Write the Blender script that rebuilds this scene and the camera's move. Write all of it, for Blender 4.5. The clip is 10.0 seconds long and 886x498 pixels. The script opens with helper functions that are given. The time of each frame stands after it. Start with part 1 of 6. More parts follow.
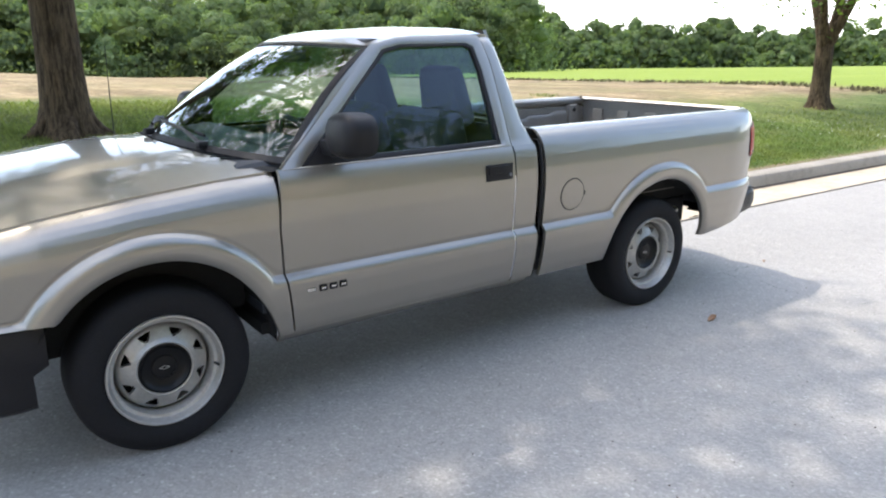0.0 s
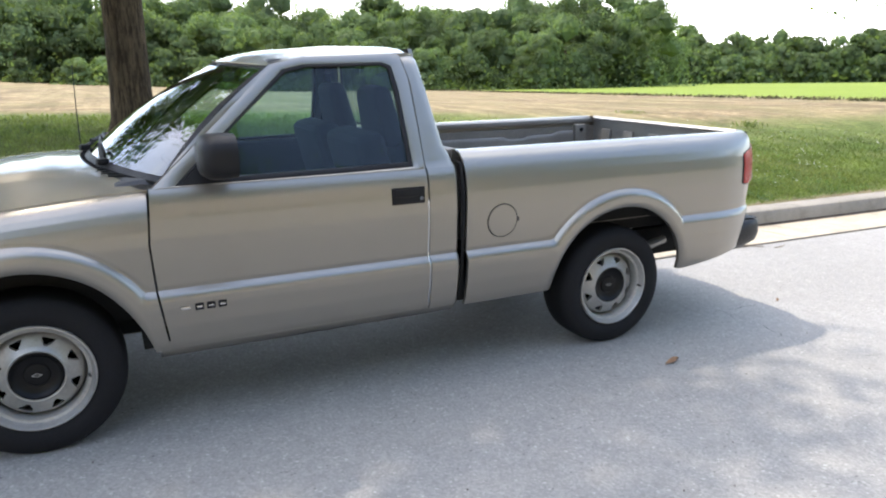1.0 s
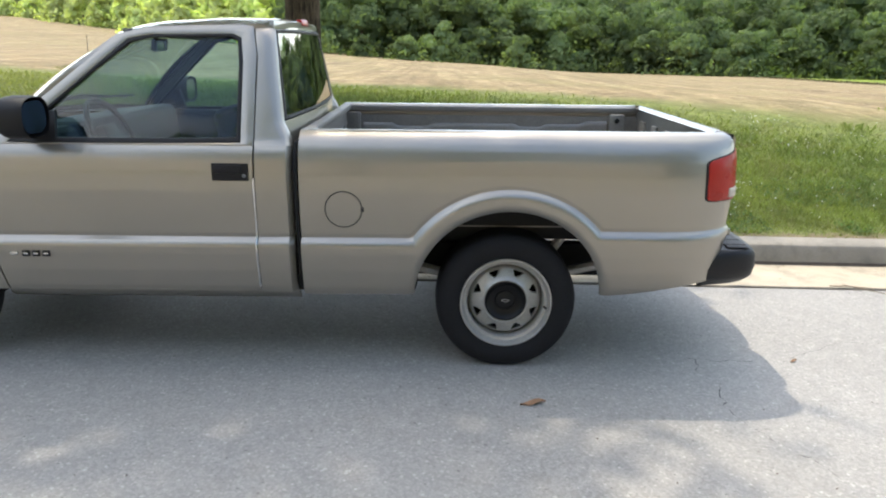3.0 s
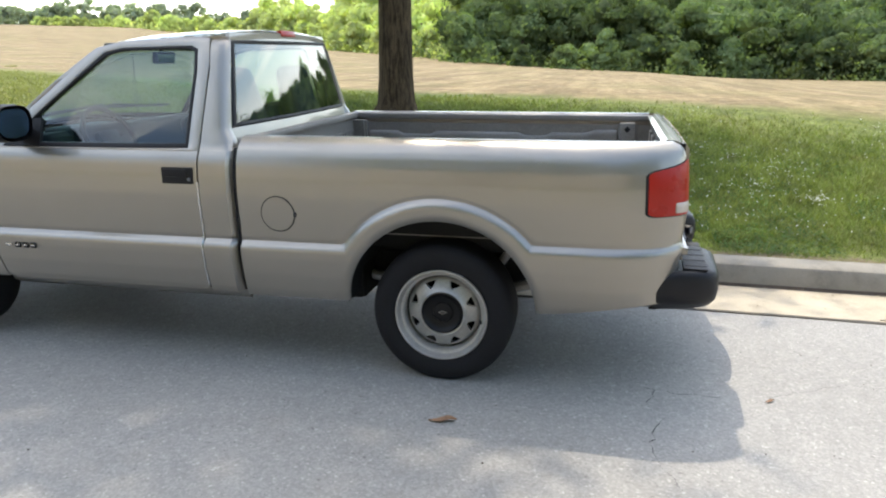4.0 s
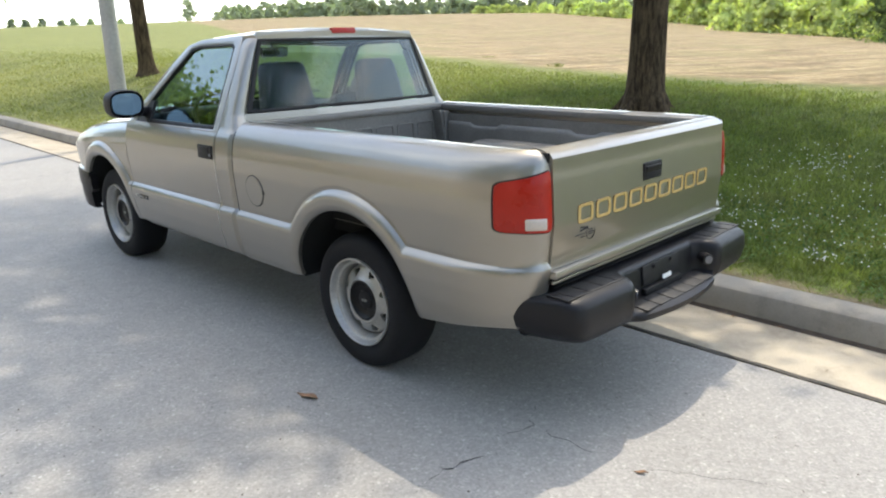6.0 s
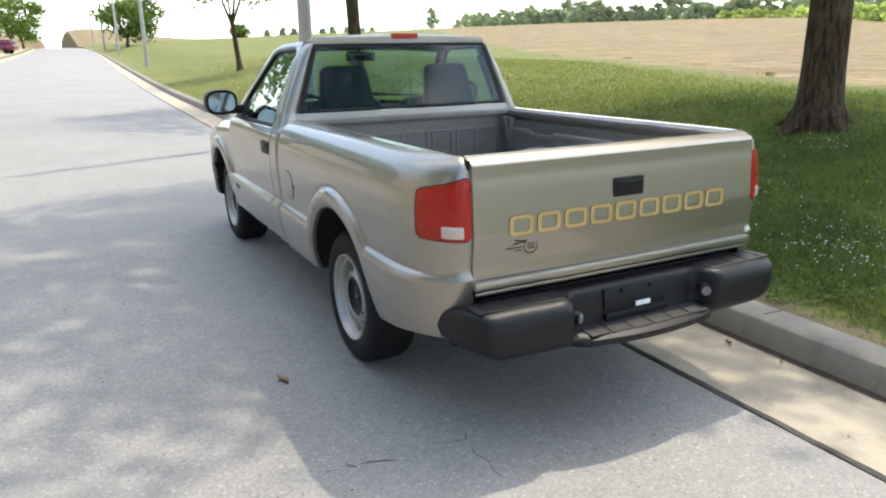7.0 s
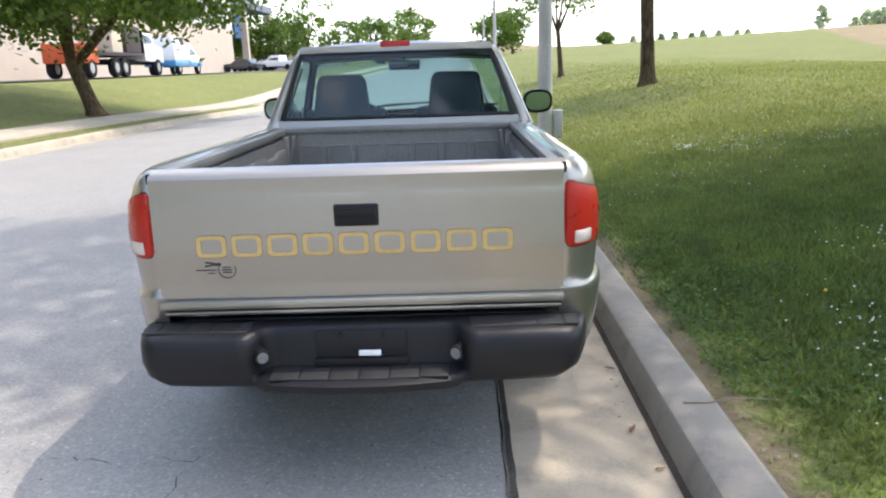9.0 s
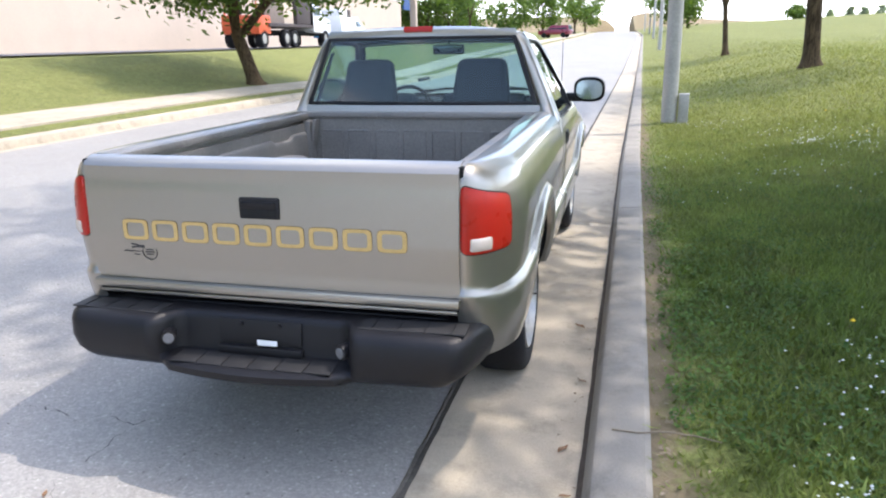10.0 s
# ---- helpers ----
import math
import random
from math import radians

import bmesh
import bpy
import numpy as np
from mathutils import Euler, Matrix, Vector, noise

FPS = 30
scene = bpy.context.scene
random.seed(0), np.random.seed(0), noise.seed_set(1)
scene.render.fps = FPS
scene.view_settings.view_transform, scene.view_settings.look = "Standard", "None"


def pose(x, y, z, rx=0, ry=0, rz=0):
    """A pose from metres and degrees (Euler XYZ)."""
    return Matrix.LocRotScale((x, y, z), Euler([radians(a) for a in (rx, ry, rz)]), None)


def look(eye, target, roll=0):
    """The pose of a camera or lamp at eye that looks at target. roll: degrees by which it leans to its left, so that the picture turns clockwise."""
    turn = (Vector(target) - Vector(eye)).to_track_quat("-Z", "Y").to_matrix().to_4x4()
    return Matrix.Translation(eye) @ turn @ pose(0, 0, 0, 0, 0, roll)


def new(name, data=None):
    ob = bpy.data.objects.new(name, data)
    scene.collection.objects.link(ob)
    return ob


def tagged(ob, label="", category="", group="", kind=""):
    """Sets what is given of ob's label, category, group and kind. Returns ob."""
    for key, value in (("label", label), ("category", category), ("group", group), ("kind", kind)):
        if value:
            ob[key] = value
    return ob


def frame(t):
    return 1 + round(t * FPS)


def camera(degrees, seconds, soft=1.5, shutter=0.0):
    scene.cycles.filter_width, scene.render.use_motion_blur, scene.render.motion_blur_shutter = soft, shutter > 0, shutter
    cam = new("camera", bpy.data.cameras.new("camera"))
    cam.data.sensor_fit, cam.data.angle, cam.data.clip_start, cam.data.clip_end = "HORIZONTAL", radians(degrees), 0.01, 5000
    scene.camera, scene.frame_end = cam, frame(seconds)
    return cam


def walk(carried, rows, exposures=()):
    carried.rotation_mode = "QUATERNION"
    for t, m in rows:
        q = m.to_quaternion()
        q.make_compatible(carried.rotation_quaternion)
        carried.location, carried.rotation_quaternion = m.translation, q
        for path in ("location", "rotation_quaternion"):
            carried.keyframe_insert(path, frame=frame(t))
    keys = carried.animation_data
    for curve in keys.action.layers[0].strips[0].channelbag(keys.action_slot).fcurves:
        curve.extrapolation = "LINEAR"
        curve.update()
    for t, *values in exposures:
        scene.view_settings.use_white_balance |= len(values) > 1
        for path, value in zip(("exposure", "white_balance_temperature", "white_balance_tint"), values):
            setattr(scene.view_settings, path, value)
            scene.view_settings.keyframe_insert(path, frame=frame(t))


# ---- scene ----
cam = camera(63.5, 10.0, 2.1)
PATH = [
    (0, (-3.374, 3.346, 1.461), (-1.81, 2.219, 0.929), 0.1),
    (0.5, (-3.604, 2.929, 1.462), (-1.945, 1.933, 0.956), -0.1),
    (1, (-3.77, 2.431, 1.482), (-2.02, 1.599, 0.987), -0.1),
    (1.5, (-3.863, 1.891, 1.491), (-2.043, 1.23, 0.987), 2.2),
    (2, (-3.905, 1.396, 1.496), (-2.038, 0.925, 0.957), 1.7),
    (2.5, (-3.951, 0.865, 1.483), (-2.046, 0.609, 0.931), 1.5),
    (4, (-3.765, -0.69, 1.465), (-1.885, -0.258, 0.936), -0.1),
    (4.5, (-3.604, -1.151, 1.472), (-1.776, -0.536, 0.941), -0.2),
    (5, (-3.366, -1.665, 1.483), (-1.644, -0.806, 0.936), -0.1),
    (5.5, (-3.11, -2.127, 1.493), (-1.529, -1.034, 0.94), 0.0),
    (6, (-2.774, -2.516, 1.505), (-1.411, -1.165, 0.942), -1.0),
    (6.2, (-2.633, -2.654, 1.467), (-1.358, -1.209, 0.931), -0.7),
    (7.3, (-1.597, -3.246, 1.484), (-0.823, -1.483, 0.942), -1.0),
    (7.5, (-1.379, -3.264, 1.462), (-0.65, -1.48, 0.927), -0.8),
    (8, (-0.809, -3.318, 1.456), (-0.203, -1.485, 0.934), -0.7),
    (8.5, (-0.209, -3.399, 1.44), (0.144, -1.496, 0.934), -1.3),
    (9, (0.336, -3.379, 1.435), (0.296, -1.442, 0.936), -1.9),
    (9.5, (0.825, -3.36, 1.454), (0.616, -1.439, 0.936), -1.6),
    (10, (1.19, -3.2, 1.492), (0.722, -1.337, 0.936), -1.1),
]
EXPOSURES = [(0, 1.93, 6800, 11), (0.6, 1.93, 6750, 11), (1.0, 1.93, 6850, 11), (1.5, 1.85, 7300, 10), (2.5, 1.80, 7250, 8), (4.5, 1.74, 7100, 8), (6.2, 1.70, 7200, 8), (7.4, 1.60, 7150, 8), (8.5, 1.66, 6950, 11), (10, 1.86, 6550, 14)]
walk(cam, [(t, look(eye, target, roll)) for t, eye, target, roll in PATH], EXPOSURES)

# ---------------------------------------------------------------- light
SUN_WAY = Vector((0.45, 0.22, 1.0)).normalized()
world = bpy.data.worlds.new("sky")
scene.world = world
world.use_nodes = True
wn = world.node_tree.nodes
sky = wn.new("ShaderNodeTexSky")
sky.sky_type = "NISHITA"
sky.sun_disc = False
sky.sun_elevation = math.asin(SUN_WAY.z)
sky.sun_rotation = math.atan2(SUN_WAY.x, SUN_WAY.y)
sky.air_density, sky.dust_density, sky.ozone_density = 1.0, 1.7, 1.6
wn["Background"].inputs["Strength"].default_value = 0.147


def cloudy_sky():
    """Fair-weather clouds in flat drifts over the blue, closing into white haze low down."""
    l = world.node_tree.links
    dirn = wn.new("ShaderNodeTexCoord").outputs["Generated"]
    xyz = wn.new("ShaderNodeSeparateXYZ")
    l.new(dirn, xyz.inputs[0])

    def calc(op, a, b):
        k = wn.new("ShaderNodeMath")
        k.operation = op
        for i, v in enumerate((a, b)):
            if isinstance(v, (int, float)):
                k.inputs[i].default_value = v
            else:
                l.new(v, k.inputs[i])
        return k.outputs[0]

    up = calc("MAXIMUM", xyz.outputs[2], 0.0)
    flat = calc("ADD", up, 0.16)
    deck = wn.new("ShaderNodeCombineXYZ")
    l.new(calc("MULTIPLY", calc("DIVIDE", xyz.outputs[0], flat), 1.3), deck.inputs[0])
    l.new(calc("MULTIPLY", calc("DIVIDE", xyz.outputs[1], flat), 0.5), deck.inputs[1])
    puff = wn.new("ShaderNodeTexNoise")
    puff.inputs["Scale"].default_value, puff.inputs["Detail"].default_value, puff.inputs["Roughness"].default_value = 1.5, 7, 0.58
    l.new(deck.outputs[0], puff.inputs["Vector"])
    cloud = wn.new("ShaderNodeMapRange")
    l.new(puff.outputs["Fac"], cloud.inputs["Value"])
    for k, v in (("From Min", 0.52), ("From Max", 0.68), ("To Min", 0.0), ("To Max", 0.85)):
        cloud.inputs[k].default_value = v
    haze = wn.new("ShaderNodeMapRange")
    l.new(up, haze.inputs["Value"])
    for k, v in (("From Min", 0.04), ("From Max", 0.14), ("To Min", 0.95), ("To Max", 0.0)):
        haze.inputs[k].default_value = v
    mix = wn.new("ShaderNodeMix")
    mix.data_type = "RGBA"
    l.new(calc("MAXIMUM", cloud.outputs[0], haze.outputs[0]), mix.inputs[0])
    l.new(sky.outputs["Color"], mix.inputs[6])
    mix.inputs[7].default_value = (7.6, 7.9, 8.3, 1)
    l.new(mix.outputs[2], wn["Background"].inputs["Color"])


cloudy_sky()
sun = new("sun", bpy.data.lights.new("sun", "SUN"))
sun.data.energy, sun.data.angle, sun.data.color = 1.08, radians(0.8), (1.0, 0.95, 0.87)
sun.matrix_world = look(SUN_WAY * 60, (0, 0, 0))


# ---------------------------------------------------------------- materials
def nodes_of(name):
    m = bpy.data.materials.new(name)
    m.use_nodes = True
    return m, m.node_tree.nodes, m.node_tree.links, m.node_tree.nodes["Principled BSDF"]


def mixer(n, l, kind, fac, a, b):
    x = n.new("ShaderNodeMix")
    x.data_type, x.blend_type = "RGBA", kind
    for socket, value in ((x.inputs["Factor"], fac), (x.inputs["A"], a), (x.inputs["B"], b)):
        if isinstance(value, bpy.types.NodeSocket):
            l.new(value, socket)
        elif isinstance(value, (int, float)):
            socket.default_value = value
        else:
            socket.default_value = (*value, 1) if len(value) == 3 else value
    return x.outputs["Result"]


def noise_of(n, l, scale, detail=4, rough=0.6, where=None, stretch=None):
    t = n.new("ShaderNodeTexNoise")
    t.inputs["Scale"].default_value, t.inputs["Detail"].default_value, t.inputs["Roughness"].default_value = scale, detail, rough
    if where is None:
        where = n.new("ShaderNodeTexCoord").outputs["Object"]
    if stretch:
        mp = n.new("ShaderNodeMapping")
        mp.inputs["Scale"].default_value = stretch
        l.new(where, mp.inputs["Vector"])
        where = mp.outputs["Vector"]
    l.new(where, t.inputs["Vector"])
    return t.outputs["Fac"]


def ramp_of(n, l, value, stops):
    r = n.new("ShaderNodeValToRGB")
    while len(r.color_ramp.elements) < len(stops):
        r.color_ramp.elements.new(0.5)
    for e, (p, c) in zip(r.color_ramp.elements, stops):
        e.position = p
        e.color = (c, c, c, 1) if isinstance(c, (int, float)) else (*c, 1)
    l.new(value, r.inputs["Fac"])
    return r.outputs["Color"]


def bump_of(n, l, height, strength, distance=0.01):
    b = n.new("ShaderNodeBump")
    b.inputs["Strength"].default_value, b.inputs["Distance"].default_value = strength, distance
    l.new(height, b.inputs["Height"])
    return b.outputs["Normal"]


def plain(name, color, rough=0.5, metal=0.0, var=0.12, big=1.5, fine=60.0, bump=0.1, spread=0.0, stretch=None, coat=0.0, spec=0.5):
    """A surface with broad and fine variation of tone, and a fine relief."""
    m, n, l, p = nodes_of(name)
    a = noise_of(n, l, big, 4, 0.6, None, stretch)
    b = noise_of(n, l, fine, 5, 0.7, None, stretch)
    c = mixer(n, l, "MULTIPLY", 1.0, color, ramp_of(n, l, a, [(0.25, 1 - var), (0.75, 1 + var)]))
    c = mixer(n, l, "MULTIPLY", 1.0, c, ramp_of(n, l, b, [(0.3, 1 - var), (0.7, 1 + var)]))
    if spread:
        info = n.new("ShaderNodeObjectInfo")
        c = mixer(n, l, "MULTIPLY", 1.0, c, ramp_of(n, l, info.outputs["Random"], [(0, 1 - spread), (1, 1 + spread)]))
    l.new(c, p.inputs["Base Color"])
    p.inputs["Metallic"].default_value, p.inputs["Coat Weight"].default_value = metal, coat
    p.inputs["Coat Roughness"].default_value = 0.06
    p.inputs["Specular IOR Level"].default_value = spec
    l.new(ramp_of(n, l, a, [(0.2, max(rough - 0.08, 0.02)), (0.8, min(rough + 0.08, 1))]), p.inputs["Roughness"])
    if bump:
        l.new(bump_of(n, l, b, bump, 0.004), p.inputs["Normal"])
    return m


def paint_material():
    m, n, l, p = nodes_of("pewter_paint")
    flake = noise_of(n, l, 900, 2, 0.5)
    dust = noise_of(n, l, 3.0, 6, 0.65)
    c = mixer(n, l, "MULTIPLY", 1.0, (0.345, 0.319, 0.277), ramp_of(n, l, flake, [(0.3, 0.86), (0.7, 1.14)]))
    c = mixer(n, l, "MIX", ramp_of(n, l, dust, [(0.45, 0.0), (0.8, 0.22)]), c, (0.292, 0.264, 0.219))
    l.new(c, p.inputs["Base Color"])
    p.inputs["Metallic"].default_value = 0.86
    l.new(ramp_of(n, l, dust, [(0.3, 0.35), (0.75, 0.42)]), p.inputs["Roughness"])
    p.inputs["Coat Weight"].default_value, p.inputs["Coat Roughness"].default_value = 0.9, 0.045
    return m


def leaf_material(name, dark, light, patch=0.5, low=0.7, rough=0.6):
    m, n, l, p = nodes_of(name)
    geo = n.new("ShaderNodeNewGeometry")
    tone = noise_of(n, l, patch, 3, 0.6, geo.outputs["Position"])
    c = mixer(n, l, "MIX", geo.outputs["Random Per Island"], dark, light)
    c = mixer(n, l, "MULTIPLY", 1.0, c, ramp_of(n, l, tone, [(0.35, low), (0.68, 1.3)]))
    l.new(c, p.inputs["Base Color"])
    p.inputs["Roughness"].default_value = rough
    p.inputs["Specular IOR Level"].default_value = 0.3 if rough < 0.8 else 0.08
    tr = n.new("ShaderNodeBsdfTranslucent")
    l.new(mixer(n, l, "MULTIPLY", 1.0, c, (1.3, 1.5, 0.5)), tr.inputs["Color"])
    mx = n.new("ShaderNodeMixShader")
    mx.inputs[0].default_value = 0.4
    l.new(p.outputs[0], mx.inputs[1])
    l.new(tr.outputs[0], mx.inputs[2])
    l.new(mx.outputs[0], n["Material Output"].inputs["Surface"])
    return m


def glass_material(name, tint, base=0.07):
    m, n, l, p = nodes_of(name)
    n.remove(p)
    clear, gloss, fres, mx = (n.new("ShaderNodeBsdfTransparent"), n.new("ShaderNodeBsdfGlossy"), n.new("ShaderNodeLayerWeight"), n.new("ShaderNodeMixShader"))
    clear.inputs["Color"].default_value = (*tint, 1)
    gloss.inputs["Roughness"].default_value = 0.01
    power, share = n.new("ShaderNodeMath"), n.new("ShaderNodeMath")
    power.operation, share.operation = "POWER", "MULTIPLY_ADD"
    power.inputs[1].default_value, share.inputs[1].default_value, share.inputs[2].default_value = 2.0, 0.9, base
    l.new(fres.outputs["Facing"], power.inputs[0])
    l.new(power.outputs[0], share.inputs[0])
    l.new(share.outputs[0], mx.inputs[0])
    l.new(clear.outputs[0], mx.inputs[1])
    l.new(gloss.outputs[0], mx.inputs[2])
    l.new(mx.outputs[0], n["Material Output"].inputs["Surface"])
    return m


def asphalt_material(name, light):
    """Bleached asphalt: fine grey grain, pale chips of stone and small dark pits."""
    m, n, l, p = nodes_of(name)
    where = n.new("ShaderNodeNewGeometry").outputs["Position"]
    v = n.new("ShaderNodeTexVoronoi")
    v.inputs["Scale"].default_value = 92
    l.new(where, v.inputs["Vector"])
    stone = n.new("ShaderNodeSeparateColor")
    l.new(v.outputs["Color"], stone.inputs[0])
    broad = noise_of(n, l, 0.5, 5, 0.65, where)
    fine = noise_of(n, l, 170, 4, 0.75, where)
    mid = noise_of(n, l, 9, 5, 0.7, where)
    c = mixer(n, l, "MIX", stone.outputs[0], [k * 0.84 for k in light], [k * 1.10 for k in light])
    chip = ramp_of(n, l, stone.outputs[1], [(0.95, 0.0), (0.99, 1.0)])
    c = mixer(n, l, "MIX", chip, c, [k * 1.35 for k in light])
    pit = noise_of(n, l, 60, 2, 0.5, where, (1.0, 0.6, 1.0))
    c = mixer(n, l, "MULTIPLY", 1.0, c, ramp_of(n, l, pit, [(0.26, 0.55), (0.32, 1.0)]))
    c = mixer(n, l, "MULTIPLY", 1.0, c, ramp_of(n, l, fine, [(0.3, 0.88), (0.7, 1.12)]))
    c = mixer(n, l, "MULTIPLY", 1.0, c, ramp_of(n, l, v.outputs["Distance"], [(0.25, 1.02), (0.7, 0.92)]))
    c = mixer(n, l, "MULTIPLY", 1.0, c, ramp_of(n, l, mid, [(0.3, 0.93), (0.7, 1.07)]))
    c = mixer(n, l, "MULTIPLY", 1.0, c, ramp_of(n, l, broad, [(0.3, 0.9), (0.7, 1.08)]))
    l.new(c, p.inputs["Base Color"])
    p.inputs["Roughness"].default_value = 0.72
    l.new(bump_of(n, l, mixer(n, l, "MIX", 0.5, v.outputs["Distance"], fine), 0.28, 0.004), p.inputs["Normal"])
    return m


def concrete_material(name, color):
    m, n, l, p = nodes_of(name)
    where = n.new("ShaderNodeNewGeometry").outputs["Position"]
    broad = noise_of(n, l, 1.3, 6, 0.7, where)
    fine = noise_of(n, l, 160, 4, 0.7, where)
    info = n.new("ShaderNodeObjectInfo")
    c = mixer(n, l, "MULTIPLY", 1.0, color, ramp_of(n, l, broad, [(0.3, 0.8), (0.7, 1.12)]))
    c = mixer(n, l, "MULTIPLY", 1.0, c, ramp_of(n, l, fine, [(0.3, 0.85), (0.7, 1.12)]))
    c = mixer(n, l, "MULTIPLY", 1.0, c, ramp_of(n, l, info.outputs["Random"], [(0, 0.92), (1, 1.06)]))
    stain = noise_of(n, l, 4.5, 8, 0.72, where)
    c = mixer(n, l, "MULTIPLY", 1.0, c, ramp_of(n, l, stain, [(0.36, 0.80), (0.5, 1.03)]))
    l.new(c, p.inputs["Base Color"])
    p.inputs["Roughness"].default_value = 0.88
    l.new(bump_of(n, l, fine, 0.35, 0.004), p.inputs["Normal"])
    return m


def bark_material():
    m, n, l, p = nodes_of("bark")
    where = n.new("ShaderNodeNewGeometry").outputs["Position"]
    ridge = noise_of(n, l, 26, 6, 0.7, where, (1, 1, 0.16))
    flake = noise_of(n, l, 60, 4, 0.7, where, (1, 1, 0.4))
    broad = noise_of(n, l, 1.6, 4, 0.6, where)
    c = mixer(n, l, "MIX", ramp_of(n, l, ridge, [(0.36, 0.0), (0.62, 1.0)]), (0.030, 0.020, 0.012), (0.135, 0.096, 0.056))
    c = mixer(n, l, "MULTIPLY", 1.0, c, ramp_of(n, l, flake, [(0.3, 0.75), (0.7, 1.2)]))
    c = mixer(n, l, "MULTIPLY", 1.0, c, ramp_of(n, l, broad, [(0.3, 0.75), (0.7, 1.2)]))
    l.new(c, p.inputs["Base Color"])
    p.inputs["Roughness"].default_value = 0.95
    p.inputs["Specular IOR Level"].default_value = 0.2
    l.new(bump_of(n, l, ridge, 1.0, 0.03), p.inputs["Normal"])
    return m


def lawn_line(y):
    """The x at which the mown grass ends and the ploughed field begins."""
    return 8.3 + 0.45 * max(y - 1.0, 0.0) - 0.5 * min(max(1.0 - y, 0.0), 6.0)


def lawn_tone(n, l, where):
    """Shared tone of turf and blades: green, with yellower and drier drifts, and sunlight painted in northwards."""
    broad = noise_of(n, l, 0.22, 6, 0.7, where)
    mid = noise_of(n, l, 1.1, 5, 0.75, where)
    c = mixer(n, l, "MIX", ramp_of(n, l, broad, [(0.3, 0.0), (0.7, 1.0)]), (0.072, 0.118, 0.028), (0.195, 0.225, 0.064))
    c = mixer(n, l, "MULTIPLY", 1.0, c, ramp_of(n, l, noise_of(n, l, 2.6, 5, 0.7, where), [(0.32, 0.68), (0.66, 1.22)]))
    c = mixer(n, l, "MIX", ramp_of(n, l, mid, [(0.5, 0.0), (0.8, 0.45)]), c, (0.27, 0.25, 0.115))
    c = mixer(n, l, "MIX", ramp_of(n, l, noise_of(n, l, 4.2, 5, 0.75, where), [(0.56, 0.0), (0.70, 0.6)]), c, (0.125, 0.10, 0.052))
    # dry paints the sunlit stretch of lawn: yellower from y 2 to 9
    xyz, dry = n.new("ShaderNodeSeparateXYZ"), n.new("ShaderNodeMapRange")
    l.new(where, xyz.inputs[0])
    l.new(xyz.outputs[1], dry.inputs["Value"])
    for k, v in (("From Min", 2.0), ("From Max", 9.0), ("To Min", 0.0), ("To Max", 0.6)):
        dry.inputs[k].default_value = v
    return mixer(n, l, "MIX", dry.outputs[0], c, (0.25, 0.25, 0.09))


def blade_material():
    m, n, l, p = nodes_of("grass_blade")
    geo = n.new("ShaderNodeNewGeometry")
    c = lawn_tone(n, l, geo.outputs["Position"])
    c = mixer(n, l, "MULTIPLY", 1.0, c, ramp_of(n, l, geo.outputs["Random Per Island"], [(0, 0.9), (1, 1.6)]))
    l.new(c, p.inputs["Base Color"])
    p.inputs["Roughness"].default_value = 0.6
    p.inputs["Specular IOR Level"].default_value = 0.3
    tr, mx = n.new("ShaderNodeBsdfTranslucent"), n.new("ShaderNodeMixShader")
    l.new(mixer(n, l, "MULTIPLY", 1.0, c, (1.1, 1.15, 0.78)), tr.inputs["Color"])
    mx.inputs[0].default_value = 0.45
    l.new(p.outputs[0], mx.inputs[1])
    l.new(tr.outputs[0], mx.inputs[2])
    l.new(mx.outputs[0], n["Material Output"].inputs["Surface"])
    return m


